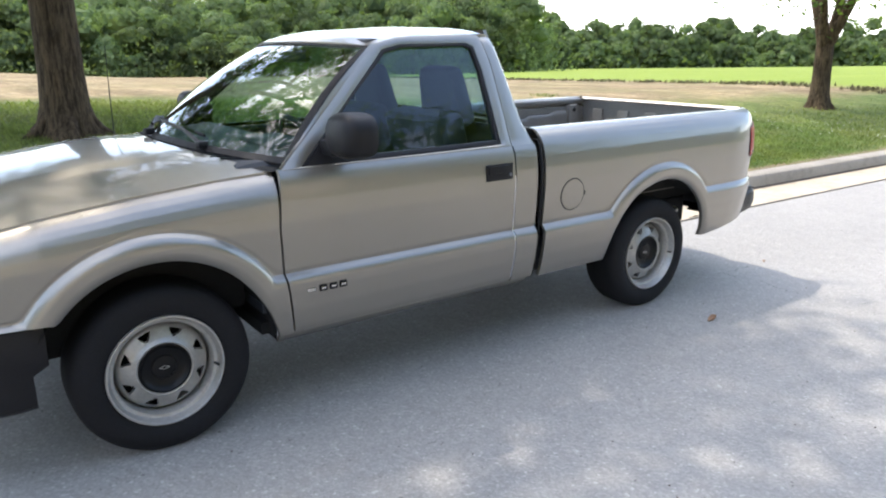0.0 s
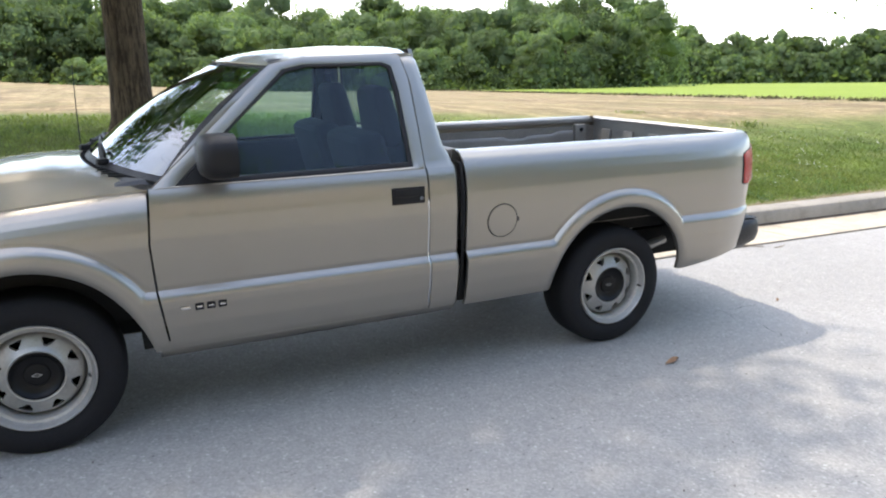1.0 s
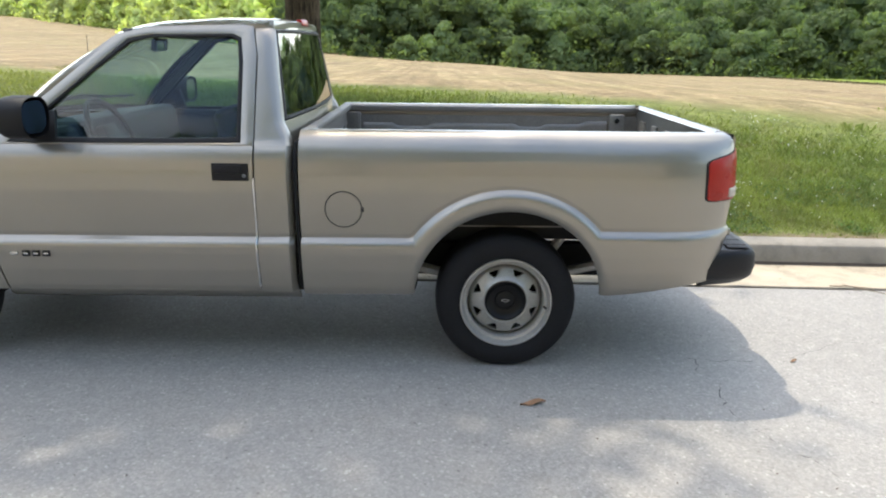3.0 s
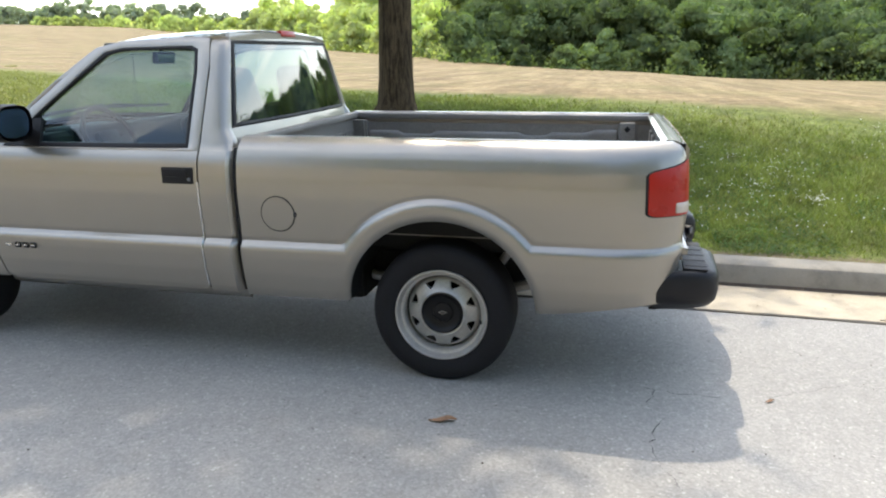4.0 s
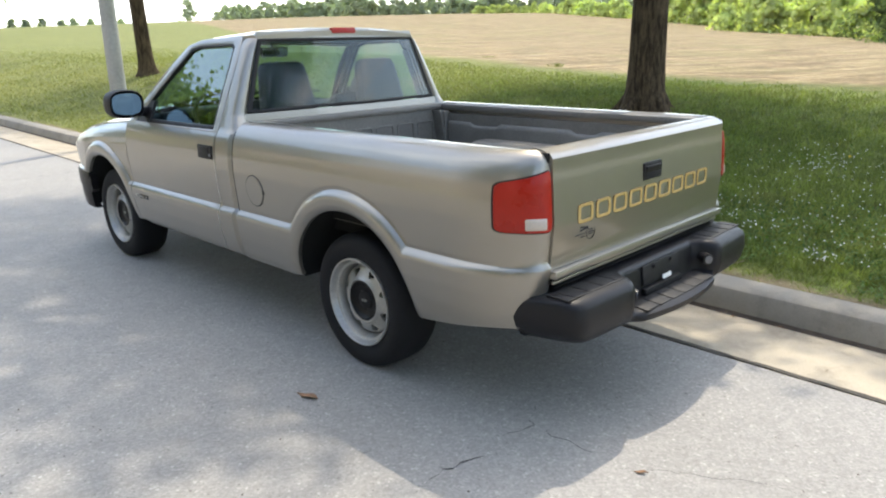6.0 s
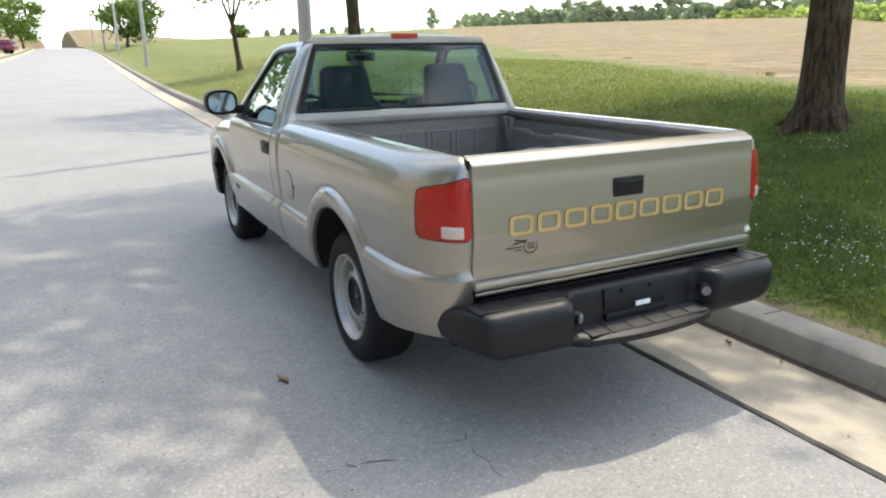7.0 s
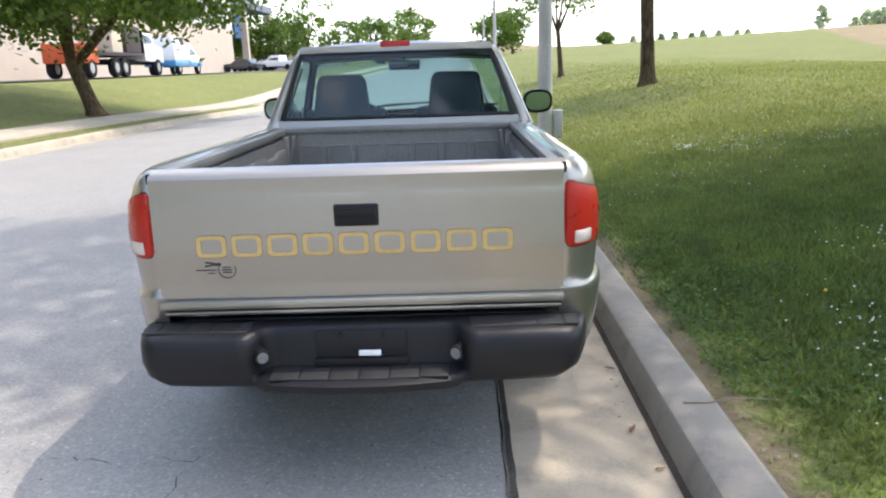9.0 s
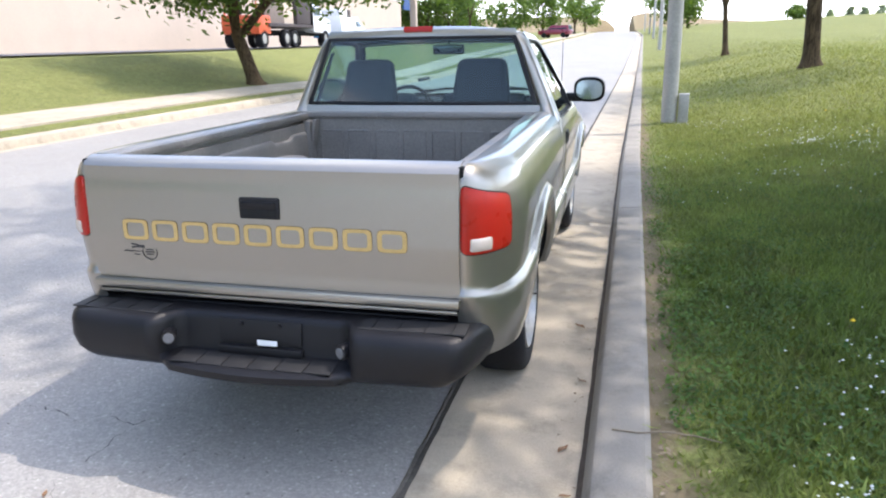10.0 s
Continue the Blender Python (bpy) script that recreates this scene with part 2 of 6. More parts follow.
def ground_material():
    """Mown grass by the road, stubble field behind it, and a green crop to the south."""
    m, n, l, p = nodes_of("ground")
    where = n.new("ShaderNodeNewGeometry").outputs["Position"]
    xyz = n.new("ShaderNodeSeparateXYZ")
    l.new(where, xyz.inputs[0])

    def calc(op, a, b):
        k = n.new("ShaderNodeMath")
        k.operation = op
        for i, v in enumerate((a, b)):
            if isinstance(v, (int, float)):
                k.inputs[i].default_value = v
            else:
                l.new(v, k.inputs[i])
        return k.outputs[0]

    far = calc("MULTIPLY", calc("SUBTRACT", xyz.outputs[1], 224.0), 0.1)
    wob = calc("MULTIPLY", calc("SUBTRACT", noise_of(n, l, 0.35, 5, 0.7, where), 0.5), 3.0)
    north = calc("MULTIPLY", calc("MAXIMUM", calc("SUBTRACT", xyz.outputs[1], 1.0), 0.0), 0.45)
    inward = calc("MULTIPLY", calc("MINIMUM", calc("MAXIMUM", calc("SUBTRACT", 1.0, xyz.outputs[1]), 0.0), 6.0), 0.5)
    past = calc("ADD", calc("SUBTRACT", calc("SUBTRACT", xyz.outputs[0], 8.3), calc("SUBTRACT", north, inward)), wob)
    field = calc("MAXIMUM", calc("MULTIPLY", past, 0.7), far)
    south = calc("ADD", calc("SUBTRACT", calc("SUBTRACT", -17.0, calc("MULTIPLY", xyz.outputs[0], 0.17)), xyz.outputs[1]), wob)
    crop = calc("MULTIPLY", calc("MULTIPLY", south, 0.5), calc("MINIMUM", calc("MAXIMUM", field, 0.0), 1.0))
    for_clamp = []
    for v in (field, crop):
        k = n.new("ShaderNodeClamp")
        l.new(v, k.inputs[0])
        for_clamp.append(k.outputs[0])
    broad = noise_of(n, l, 0.22, 6, 0.7, where)
    fine = noise_of(n, l, 28, 5, 0.8, where)
    mid = noise_of(n, l, 2.4, 5, 0.75, where)
    grass = lawn_tone(n, l, where)
    grass = mixer(n, l, "MULTIPLY", 1.0, grass, ramp_of(n, l, fine, [(0.3, 0.45), (0.7, 1.3)]))
    grass = mixer(n, l, "MULTIPLY", 1.0, grass, ramp_of(n, l, noise_of(n, l, 7, 4, 0.7, where), [(0.3, 0.7), (0.7, 1.2)]))
    edge = n.new("ShaderNodeMapRange")
    l.new(calc("ADD", calc("SUBTRACT", xyz.outputs[0], calc("MULTIPLY", xyz.outputs[1], 0.012)), calc("MULTIPLY", calc("SUBTRACT", noise_of(n, l, 5.5, 5, 0.75, where), 0.5), 0.55)), edge.inputs["Value"])
    edge.inputs["From Min"].default_value, edge.inputs["From Max"].default_value = 1.41, 1.53
    edge.inputs["To Min"].default_value, edge.inputs["To Max"].default_value = 0.9, 0.0
    right = n.new("ShaderNodeMath")
    right.operation = "GREATER_THAN"
    l.new(xyz.outputs[0], right.inputs[0])
    right.inputs[1].default_value = 0.0
    grass = mixer(n, l, "MIX", calc("MULTIPLY", edge.outputs[0], right.outputs[0]), grass, (0.20, 0.155, 0.10))
    rows = noise_of(n, l, 1.0, 4, 0.7, where, (0.12, 1.6, 1.0))
    clod = noise_of(n, l, 5, 5, 0.8, where)
    straw = mixer(n, l, "MIX", ramp_of(n, l, rows, [(0.36, 0.0), (0.64, 1.0)]), (0.195, 0.142, 0.08), (0.36, 0.278, 0.16))
    straw = mixer(n, l, "MULTIPLY", 1.0, straw, ramp_of(n, l, clod, [(0.32, 0.45), (0.68, 1.4)]))
    streak = noise_of(n, l, 0.9, 7, 0.85, where, (1.1, 0.6, 1.0))
    straw = mixer(n, l, "MULTIPLY", 1.0, straw, ramp_of(n, l, streak, [(0.34, 0.5), (0.66, 1.4)]))
    chaff = noise_of(n, l, 1.7, 3, 0.6, where)
    straw = mixer(n, l, "MIX", ramp_of(n, l, chaff, [(0.62, 0.0), (0.72, 0.6)]), straw, (0.36, 0.32, 0.22))
    straw = mixer(n, l, "MIX", ramp_of(n, l, broad, [(0.45, 0.0), (0.68, 0.6)]), straw, (0.215, 0.20, 0.085))
    green = mixer(n, l, "MIX", noise_of(n, l, 0.4, 5, 0.7, where, (1, 0.3, 1)), (0.13, 0.19, 0.03), (0.25, 0.30, 0.055))
    c = mixer(n, l, "MIX", for_clamp[0], grass, straw)
    c = mixer(n, l, "MIX", for_clamp[1], c, green)
    l.new(c, p.inputs["Base Color"])
    p.inputs["Roughness"].default_value = 0.95
    p.inputs["Specular IOR Level"].default_value = 0.15
    l.new(bump_of(n, l, mixer(n, l, "MIX", 0.5, fine, clod), 0.7, 0.05), p.inputs["Normal"])
    return m


PAINT = paint_material()
# silver paint darkened: the shade inside the bed is part of this colour
SHADED_BED_PAINT = plain("shaded_bed_paint", (0.205, 0.195, 0.18), 0.5, 0.35, 0.18, 4, 90, 0.08)
BLACK = plain("black_plastic", (0.010, 0.0095, 0.0105), 0.5, 0, 0.2, 6, 300, 0.25, spec=0.32)
RUBBER = plain("rubber", (0.0095, 0.0095, 0.011), 0.75, 0, 0.25, 5, 120, 0.2, spec=0.28)
DARK = plain("underbody", (0.008, 0.008, 0.008), 0.9, 0, 0.3, 4, 30, 0.2)
STEEL = plain("painted_steel", (0.40, 0.39, 0.365), 0.36, 0.5, 0.12, 9, 60, 0.05)
BUMPER = plain("bumper_grey", (0.0115, 0.011, 0.0125), 0.40, 0, 0.25, 5, 250, 0.2, spec=0.28)
TREAD = plain("step_pad", (0.016, 0.0155, 0.016), 0.6, 0, 0.2, 6, 200, 0.3)
CAP = plain("cap_black", (0.006, 0.006, 0.0065), 0.35, 0, 0.2, 20, 200, 0.1, spec=0.25)
LAMP = plain("dull_lamp_lens", (0.16, 0.16, 0.165), 0.25, 0, 0.2, 30, 200, 0.1)
CHROME = plain("bright_metal", (0.6, 0.6, 0.6), 0.2, 1.0, 0.05, 6, 60, 0)
MIRROR = plain("mirror_glass", (0.24, 0.32, 0.37), 0.03, 1.0, 0.0, 2, 2, 0)
GOLD_EDGE = plain("gold_edge", (0.16, 0.10, 0.045), 0.5, 0.0, 0.1, 12, 90, 0)
GOLD = plain("gold_vinyl", (0.56, 0.38, 0.14), 0.45, 0.1, 0.1, 12, 90, 0)
INK = plain("dark_print", (0.03, 0.03, 0.03), 0.6, 0, 0.1, 12, 90, 0)
WHITE = plain("white_print", (0.8, 0.8, 0.78), 0.5, 0, 0.05, 12, 90, 0)
SEAT = plain("seat_cloth", (0.013, 0.018, 0.030), 0.9, 0, 0.2, 6, 180, 0.3)
DASH = plain("dash_plastic", (0.035, 0.04, 0.048), 0.7, 0, 0.15, 6, 180, 0.2)
LINING = plain("cab_lining", (0.13, 0.13, 0.135), 0.85, 0, 0.1, 5, 120, 0.1)
GLASS = glass_material("window_glass", (0.58, 0.75, 0.745), 0.045)
RED = plain("red_lens", (0.38, 0.016, 0.008), 0.3, 0, 0.1, 9, 140, 0.15, coat=0.12, spec=0.3)
CLEAR = plain("clear_lens", (0.52, 0.44, 0.37), 0.2, 0, 0.08, 9, 140, 0.15, coat=0.6)
ASPHALT = asphalt_material("asphalt", (0.303, 0.289, 0.265))
LOT = asphalt_material("lot_asphalt", (0.12, 0.12, 0.125))
CONCRETE = concrete_material("concrete", (0.455, 0.392, 0.295))
KERB = concrete_material("kerb_concrete", (0.295, 0.268, 0.224))
TAR = plain("tar", (0.088, 0.078, 0.064), 0.9, 0, 0.4, 6, 60, 0.4)
DRY_WEED = plain("dry_weed", (0.115, 0.10, 0.045), 0.9, 0, 0.3, 1.2, 60, 0)
DRY = plain("dry_stem", (0.24, 0.19, 0.13), 0.85, 0, 0.2, 30, 200, 0.2)
SOIL = plain("kerb_soil", (0.082, 0.062, 0.046), 0.95, 0, 0.4, 9, 120, 0.5)
GROUND = ground_material()
BARK = bark_material()
LEAF = leaf_material("tree_leaf", (0.05, 0.095, 0.02), (0.145, 0.205, 0.045))
# woodland leaf lifted towards pale blue-green, with distance haze painted in
HAZED_LEAF = leaf_material("hazed_wood_leaf", (0.132, 0.18, 0.092), (0.187, 0.236, 0.112), 0.13, 0.4, 0.9)
BLADE = blade_material()
CLOVER = leaf_material("clover_green", (0.045, 0.095, 0.022), (0.10, 0.17, 0.04), 2.0)
# young yellow-green leaf, paled further: sunlight and haze are put into it
SUNLIT_LIME_LEAF = leaf_material("sunlit_young_leaf", (0.50, 0.54, 0.24), (0.60, 0.63, 0.31), 0.2, 0.65, 0.9)
# hilltop leaf paled to grey-green: distance haze put into the colour
HAZED_HILL_LEAF = leaf_material("hazed_hill_leaf", (0.30, 0.34, 0.27), (0.38, 0.42, 0.32), 0.05, 0.65, 0.9)
PETAL = plain("clover_white", (0.72, 0.72, 0.66), 0.8, 0, 0.1, 20, 200, 0)
YELLOW = plain("dandelion_yellow", (0.75, 0.5, 0.02), 0.8, 0, 0.1, 20, 200, 0)
DEAD_LEAF = plain("dead_leaf", (0.27, 0.15, 0.08), 0.8, 0, 0.3, 40, 200, 0.2)
POLE = plain("pole_metal", (0.42, 0.41, 0.38), 0.6, 0.3, 0.15, 1.5, 30, 0.1)
WALL_LOW = plain("wall_beige", (0.56, 0.46, 0.36), 0.9, 0, 0.06, 0.6, 12, 0.1)
WALL_TOP = plain("wall_grey", (0.62, 0.59, 0.55), 0.9, 0, 0.06, 0.6, 12, 0.1)
CANOPY = plain("canopy_grey", (0.16, 0.18, 0.22), 0.6, 0, 0.1, 1, 12, 0)
BLUE = plain("sign_blue", (0.02, 0.07, 0.22), 0.5, 0, 0.1, 2, 20, 0)
VAN_WHITE = plain("van_white", (0.75, 0.76, 0.78), 0.35, 0, 0.05, 2, 30, 0, coat=0.5)
VAN_BLUE = plain("van_blue", (0.05, 0.25, 0.5), 0.35, 0, 0.05, 2, 30, 0, coat=0.5)
CAR_RED = plain("car_red", (0.20, 0.012, 0.025), 0.3, 0.2, 0.05, 2, 30, 0, coat=0.8)
CAR_DARK = plain("car_dark", (0.03, 0.035, 0.045), 0.3, 0.2, 0.05, 2, 30, 0, coat=0.8)
ORANGE = plain("crane_orange", (0.6, 0.10, 0.03), 0.5, 0, 0.15, 3, 30, 0.1)
CARGO = plain("cargo_brown", (0.06, 0.045, 0.045), 0.7, 0, 0.15, 3, 30, 0.1)
CAR_GLASS = plain("car_glass", (0.02, 0.025, 0.03), 0.08, 0, 0.05, 2, 30, 0, coat=0.6)


# ---------------------------------------------------------------- mesh helpers
def part(name, bm, material, parent=None, label="", smooth=30):
    me = bpy.data.meshes.new(name)
    bm.to_mesh(me)
    bm.free()
    me.materials.append(material)
    if smooth:
        me.polygons.foreach_set("use_smooth", [True] * len(me.polygons))
        me.set_sharp_from_angle(angle=radians(smooth))
    ob = new(name, me)
    if parent is not None:
        ob.parent = parent
    return tagged(ob, label)


def thing(name, label, category, group="", kind="", at=(0, 0, 0)):
    ob = new(name)
    ob.location = at
    ob.empty_display_size = 0.1
    return tagged(ob, label, category, group, kind)


def soup(name, verts, faces, material, parent=None, label="", smooth=False):
    me = bpy.data.meshes.new(name)
    me.from_pydata(verts, [], faces)
    me.update()
    me.materials.append(material)
    if smooth:
        me.polygons.foreach_set("use_smooth", [True] * len(me.polygons))
    ob = new(name, me)
    if parent is not None:
        ob.parent = parent
    return tagged(ob, label)


def lattice(points, skip=None, bm=None, close=False):
    """A sheet through rows of points."""
    bm = bm or bmesh.new()
    rows = [[bm.verts.new(p) for p in row] for row in points]
    for i in range(len(rows) - (0 if close else 1)):
        a, b = rows[i], rows[(i + 1) % len(rows)]
        for j in range(len(a) - 1):
            if not (skip and skip(i, j)):
                bm.faces.new((a[j], b[j], b[j + 1], a[j + 1]))
    return bm


def returned(bm, offset):
    """Turns the open edges of a sheet inwards, so that it has an edge of its own."""
    edges = [e for e in bm.edges if e.is_boundary]
    made = bmesh.ops.extrude_edge_only(bm, edges=edges)["geom"]
    for v in made:
        if isinstance(v, bmesh.types.BMVert):
            v.co += offset(v.co) if callable(offset) else Vector(offset)
    bmesh.ops.recalc_face_normals(bm, faces=bm.faces)
    return bm


def block(size, at=(0, 0, 0), turn=(0, 0, 0), bevel=0.0, seg=2, bm=None, taper=None):
    """A box with rounded edges, or one more of them in the same mesh."""
    own = bmesh.new()
    bmesh.ops.create_cube(own, size=1)
    for v in own.verts:
        k = 1.0
        if taper and v.co.z > 0:
            k = taper
        v.co = Vector((v.co.x * size[0] * k, v.co.y * size[1] * k, v.co.z * size[2]))
    if bevel:
        bmesh.ops.bevel(own, geom=own.edges[:], offset=bevel, segments=seg, affect="EDGES", profile=0.6)
    own.transform(pose(*at, *turn))
    if bm is None:
        return own
    me = bpy.data.meshes.new("joined")
    own.to_mesh(me)
    own.free()
    bm.from_mesh(me)
    bpy.data.meshes.remove(me)
    return bm


def tube(path, radii, sides=10, bm=None, caps=True):
    """A round bar along a path, with a radius at each point."""
    bm = bm or bmesh.new()
    path = [Vector(p) for p in path]
    rings = []
    for i, p in enumerate(path):
        way = (path[min(i + 1, len(path) - 1)] - path[max(i - 1, 0)]).normalized()
        side = way.cross(Vector((0.31, 0.2, 0.93)) if abs(way.z) < 0.9 else Vector((1, 0, 0))).normalized()
        up = side.cross(way)
        r = radii[i] if isinstance(radii, (list, tuple)) else radii
        rings.append([bm.verts.new(p + r * (math.cos(k * math.tau / sides) * side + math.sin(k * math.tau / sides) * up)) for k in range(sides)])
    for a, b in zip(rings, rings[1:]):
        for k in range(sides):
            bm.faces.new((a[k], a[(k + 1) % sides], b[(k + 1) % sides], b[k]))
    if caps:
        bm.faces.new(rings[0][::-1])
        bm.faces.new(rings[-1])
    return bm


def lathe(profile, sides=48, bm=None):
    """Turns (radius, depth) points round the x axis."""
    bm = bm or bmesh.new()
    rows = [[(d, r * math.cos(k * math.tau / sides), r * math.sin(k * math.tau / sides)) for r, d in profile] for k in range(sides)]
    lattice(rows, None, bm, True)
    bmesh.ops.remove_doubles(bm, verts=bm.verts, dist=1e-5)
    return bm


def smoothstep(a, b, x):
    t = min(max((x - a) / (b - a), 0.0), 1.0)
    return t * t * (3 - 2 * t)


def table(pairs):
    xs, ys = [p[0] for p in pairs], [p[1] for p in pairs]
    return lambda x: float(np.interp(x, xs, ys))


# ---------------------------------------------------------------- lie of the land
def swell(u):
    return 0.0195 * 5.0 * math.log1p(math.exp(min((u - 28.0) / 5.0, 60)))


def road_z(y):
    return swell(min(y, 190.0)) - swell(0.0) - 0.03 * max(y - 190.0, 0.0)


def skew(y):
    return 0.012 * y + 0.009 * max(y - 6.0, 0.0)


def dip(sx, y):
    """The shallow hollow at the storm drain, on the far side of the road."""
    return -0.3 * math.exp(-(((y - 32.0) / 10.0) ** 2)) * smoothstep(-1.0, -8.0, sx)


# how far the field lies above or below the road, 80 m out, from south to north
FIELD_FALL = table([(-200, -2.4), (-75, -1.65), (-37, -1.8), (-15, -1.75), (2, -1.1), (13, -0.45), (28, 0.25), (58, 1.15), (102, 2.5), (190, 2.7)])


def land(x, y):
    """Height of the ground beside the road."""
    sx = x - skew(min(max(y, -60), 120))
    if sx > -3.75:
        d = max(sx - 1.35, 0.0)
        bank = 0.40 + 0.28 * smoothstep(-12.0, -1.0, y) + 0.2 * smoothstep(6.0, 18.0, y)
        rise = 0.056 * min(max(y - 230.0, 0.0), 220.0) * smoothstep(70.0, 10.0, x)
        return rise + 0.075 + 0.027 * smoothstep(3.0, 0.0, d) + bank * smoothstep(0, 6.0, d) + swell(min(y, 200.0)) - swell(0.0) + FIELD_FALL(y) * min(max(d - 8.0, 0.0), 150.0) / 72.0
    d = max(-8.72 - sx, 0.0)
    yard = 1.25 + 0.001 * min(y, 95.0) + 0.02 * max(min(y, 200.0) - 95.0, 0.0) + 0.056 * min(max(y - 230.0, 0.0), 220.0)
    k = smoothstep(2.6, 8.0, d)
    return (0.12 + 0.05 * min(d, 8.0) + road_z(y) + dip(sx, y)) * (1 - k) + yard * k


# ---------------------------------------------------------------- ground, road, kerbs
def build_ground():
    cols = [-900, -500, -300, -180, -120, -80, -60, -45, -36, -30, -26, -22, -19, -16, -14, -12.5, -11.5, -10.7, -9.7, -8.76, -8.6, -3.76, 1.24, 1.34]
    cols += [1.34 + 0.4 * k for k in range(1, 20)] + [9.5, 10.5, 12, 14, 16, 19, 22, 26, 30, 36, 42, 50, 60, 75, 95, 120, 160, 220, 300, 450, 700, 1000]
    rows = [-1000, -600, -350, -200, -140, -100, -75, -60, -48, -38, -30, -24, -20] + list(range(-17, 36)) + [38, 42, 46, 52, 60, 70, 80, 95, 110, 125, 140, 160, 180, 200, 215, 240, 300, 400, 600, 1000]
    pts = []
    for c in cols:
        line = []
        for y in rows:
            x = c + skew(min(max(y, -60), 120))
            under = -8.65 < c < 1.3
            z = road_z(y) - 0.8 if under else land(x, y) + (0.02 * noise.noise((x * 0.6, y * 0.6, 0)) if abs(c) < 60 and c > 1.4 else 0)
            line.append((x, y, z))
        pts.append(line)
    bm = lattice(pts)
    bmesh.ops.recalc_face_normals(bm, faces=bm.faces)
    ob = part("ground", bm, GROUND, None, "mown lawn rising to stubble field and green crop", 60)
    tagged(ob, "", "ground", "", "structure")


def crown(sx):
    return 0.066 * (1 - ((sx + 4.0) / 4.5) ** 2) - 0.0326 + 0.0136 * smoothstep(-1.0, 0.5, sx)


def at_road(sx, y, z):
    return (sx + skew(min(max(y, -60), 120)), y, z + road_z(y) + dip(sx, y))


ROWS = [-400, -200, -120, -80, -60] + list(range(-48, 0, 4)) + list(range(0, 40, 2)) + list(range(40, 200, 8)) + [204, 212, 225, 240]


def build_road():
    cols = [-8.1 + 0.717 * k for k in range(13)]
    cols[-1] = 0.5
    bm = lattice([[at_road(c, y, crown(c)) for y in ROWS] for c in cols])
    bmesh.ops.recalc_face_normals(bm, faces=bm.faces)
    tagged(part("road", bm, ASPHALT, None, "sun-bleached grey asphalt road with fine cracks", 60), "", "road", "", "structure")
    # worn seam between asphalt and gutter
    rnd = random.Random(5)
    a, b, c = [], [], []
    y = -40.0
    while y < 60:
        w = rnd.uniform(-0.008, 0.008)
        a.append(at_road(0.502 + w, y, -0.015))
        b.append(at_road(0.515 + w * 0.3, y, -0.022))
        c.append(at_road(0.538 + 0.3 * rnd.uniform(-0.01, 0.012), y, -0.016))
        y += 0.08 if -6 < y < 10 else 0.5
    bm = lattice([a, b, c])
    bmesh.ops.recalc_face_normals(bm, faces=bm.faces)
    tagged(part("road_seam", bm, TAR, None, "dark dirty seam between asphalt and gutter", 0), "", "seam", "", "structure")


def strip(name, profile, y0, y1, material, parent, gap=0.006):
    """One length of a kerb or slab with a closed cross-section."""
    steps = [y0 + gap, (y0 + y1) / 2, y1 - gap]
    bm = bmesh.new()
    rings = [[bm.verts.new(at_road(sx, y, z)) for sx, z in profile] for y in steps]
    for p, q in zip(rings, rings[1:]):
        for k in range(len(profile)):
            bm.faces.new((p[k], p[(k + 1) % len(profile)], q[(k + 1) % len(profile)], q[k]))
    bm.faces.new(rings[0][::-1])
    bm.faces.new(rings[-1])
    bmesh.ops.recalc_face_normals(bm, faces=bm.faces)
    return part(name, bm, material, parent, "", 25)


def build_kerbs():
    gutter = tagged(thing("gutter", "pale concrete gutter slabs beside the road", "gutter", "", "structure"))
    kerb = tagged(thing("kerb", "weathered grey concrete kerb along the lawn", "kerb", "", "structure"))
    far_gutter = tagged(thing("gutter_far", "pale concrete gutter across the road", "gutter", "", "structure"))
    far_kerb = tagged(thing("kerb_far", "pale concrete kerb across the road", "kerb", "", "structure"))
    walk_way = tagged(thing("sidewalk", "pale concrete sidewalk across the road", "sidewalk", "", "structure"))
    slab = [(0.53, -0.020), (1.14, -0.042), (1.14, -0.2), (0.53, -0.2)]
    stone = [(1.125, -0.042), (1.152, 0.074), (1.164, 0.095), (1.187, 0.107), (1.335, 0.114), (1.357, 0.102), (1.362, -0.2), (1.125, -0.2)]
    slab_far = [(-8.1, -0.034), (-8.52, -0.05), (-8.52, -0.2), (-8.1, -0.2)]
    stone_far = [(-8.5, -0.05), (-8.55, 0.08), (-8.58, 0.1), (-8.74, 0.11), (-8.75, -0.2), (-8.5, -0.2)]
    pave = [(-9.3, 0.05), (-9.3, 0.19), (-10.95, 0.25), (-10.95, 0.05)]
    y = -45.855
    while y < 170:
        strip("gutter_slab", slab, y, y + 6.1, CONCRETE, gutter, 0.004)
        strip("kerb_stone", stone, y, y + 6.1, KERB, kerb, 0.004)
        strip("gutter_slab", slab_far, y, y + 6.1, CONCRETE, far_gutter)
        strip("kerb_stone", stone_far, y, y + 6.1, CONCRETE, far_kerb)
        if y > -20:
            for k in range(4):
                strip("paving_slab", pave, y + 1.525 * k, y + 1.525 * (k + 1), CONCRETE, walk_way)
        y += 6.1



def build_drain():
    drain = thing("storm_drain", "dark storm drain opening in the far kerb", "drain", "", "structure")
    tagged(drain, "", "drain", "", "structure")
    y = 30.0
    bm = block((0.16, 1.7, 0.13), at_road(-8.50, y, 0.025), (0, 0, 0), 0.01)
    part("drain_mouth", bm, DARK, drain)
    part("drain_slab", block((1.0, 2.2, 0.04), at_road(-9.02, y, 0.125), (0, 0, 0), 0.01), CONCRETE, drain)


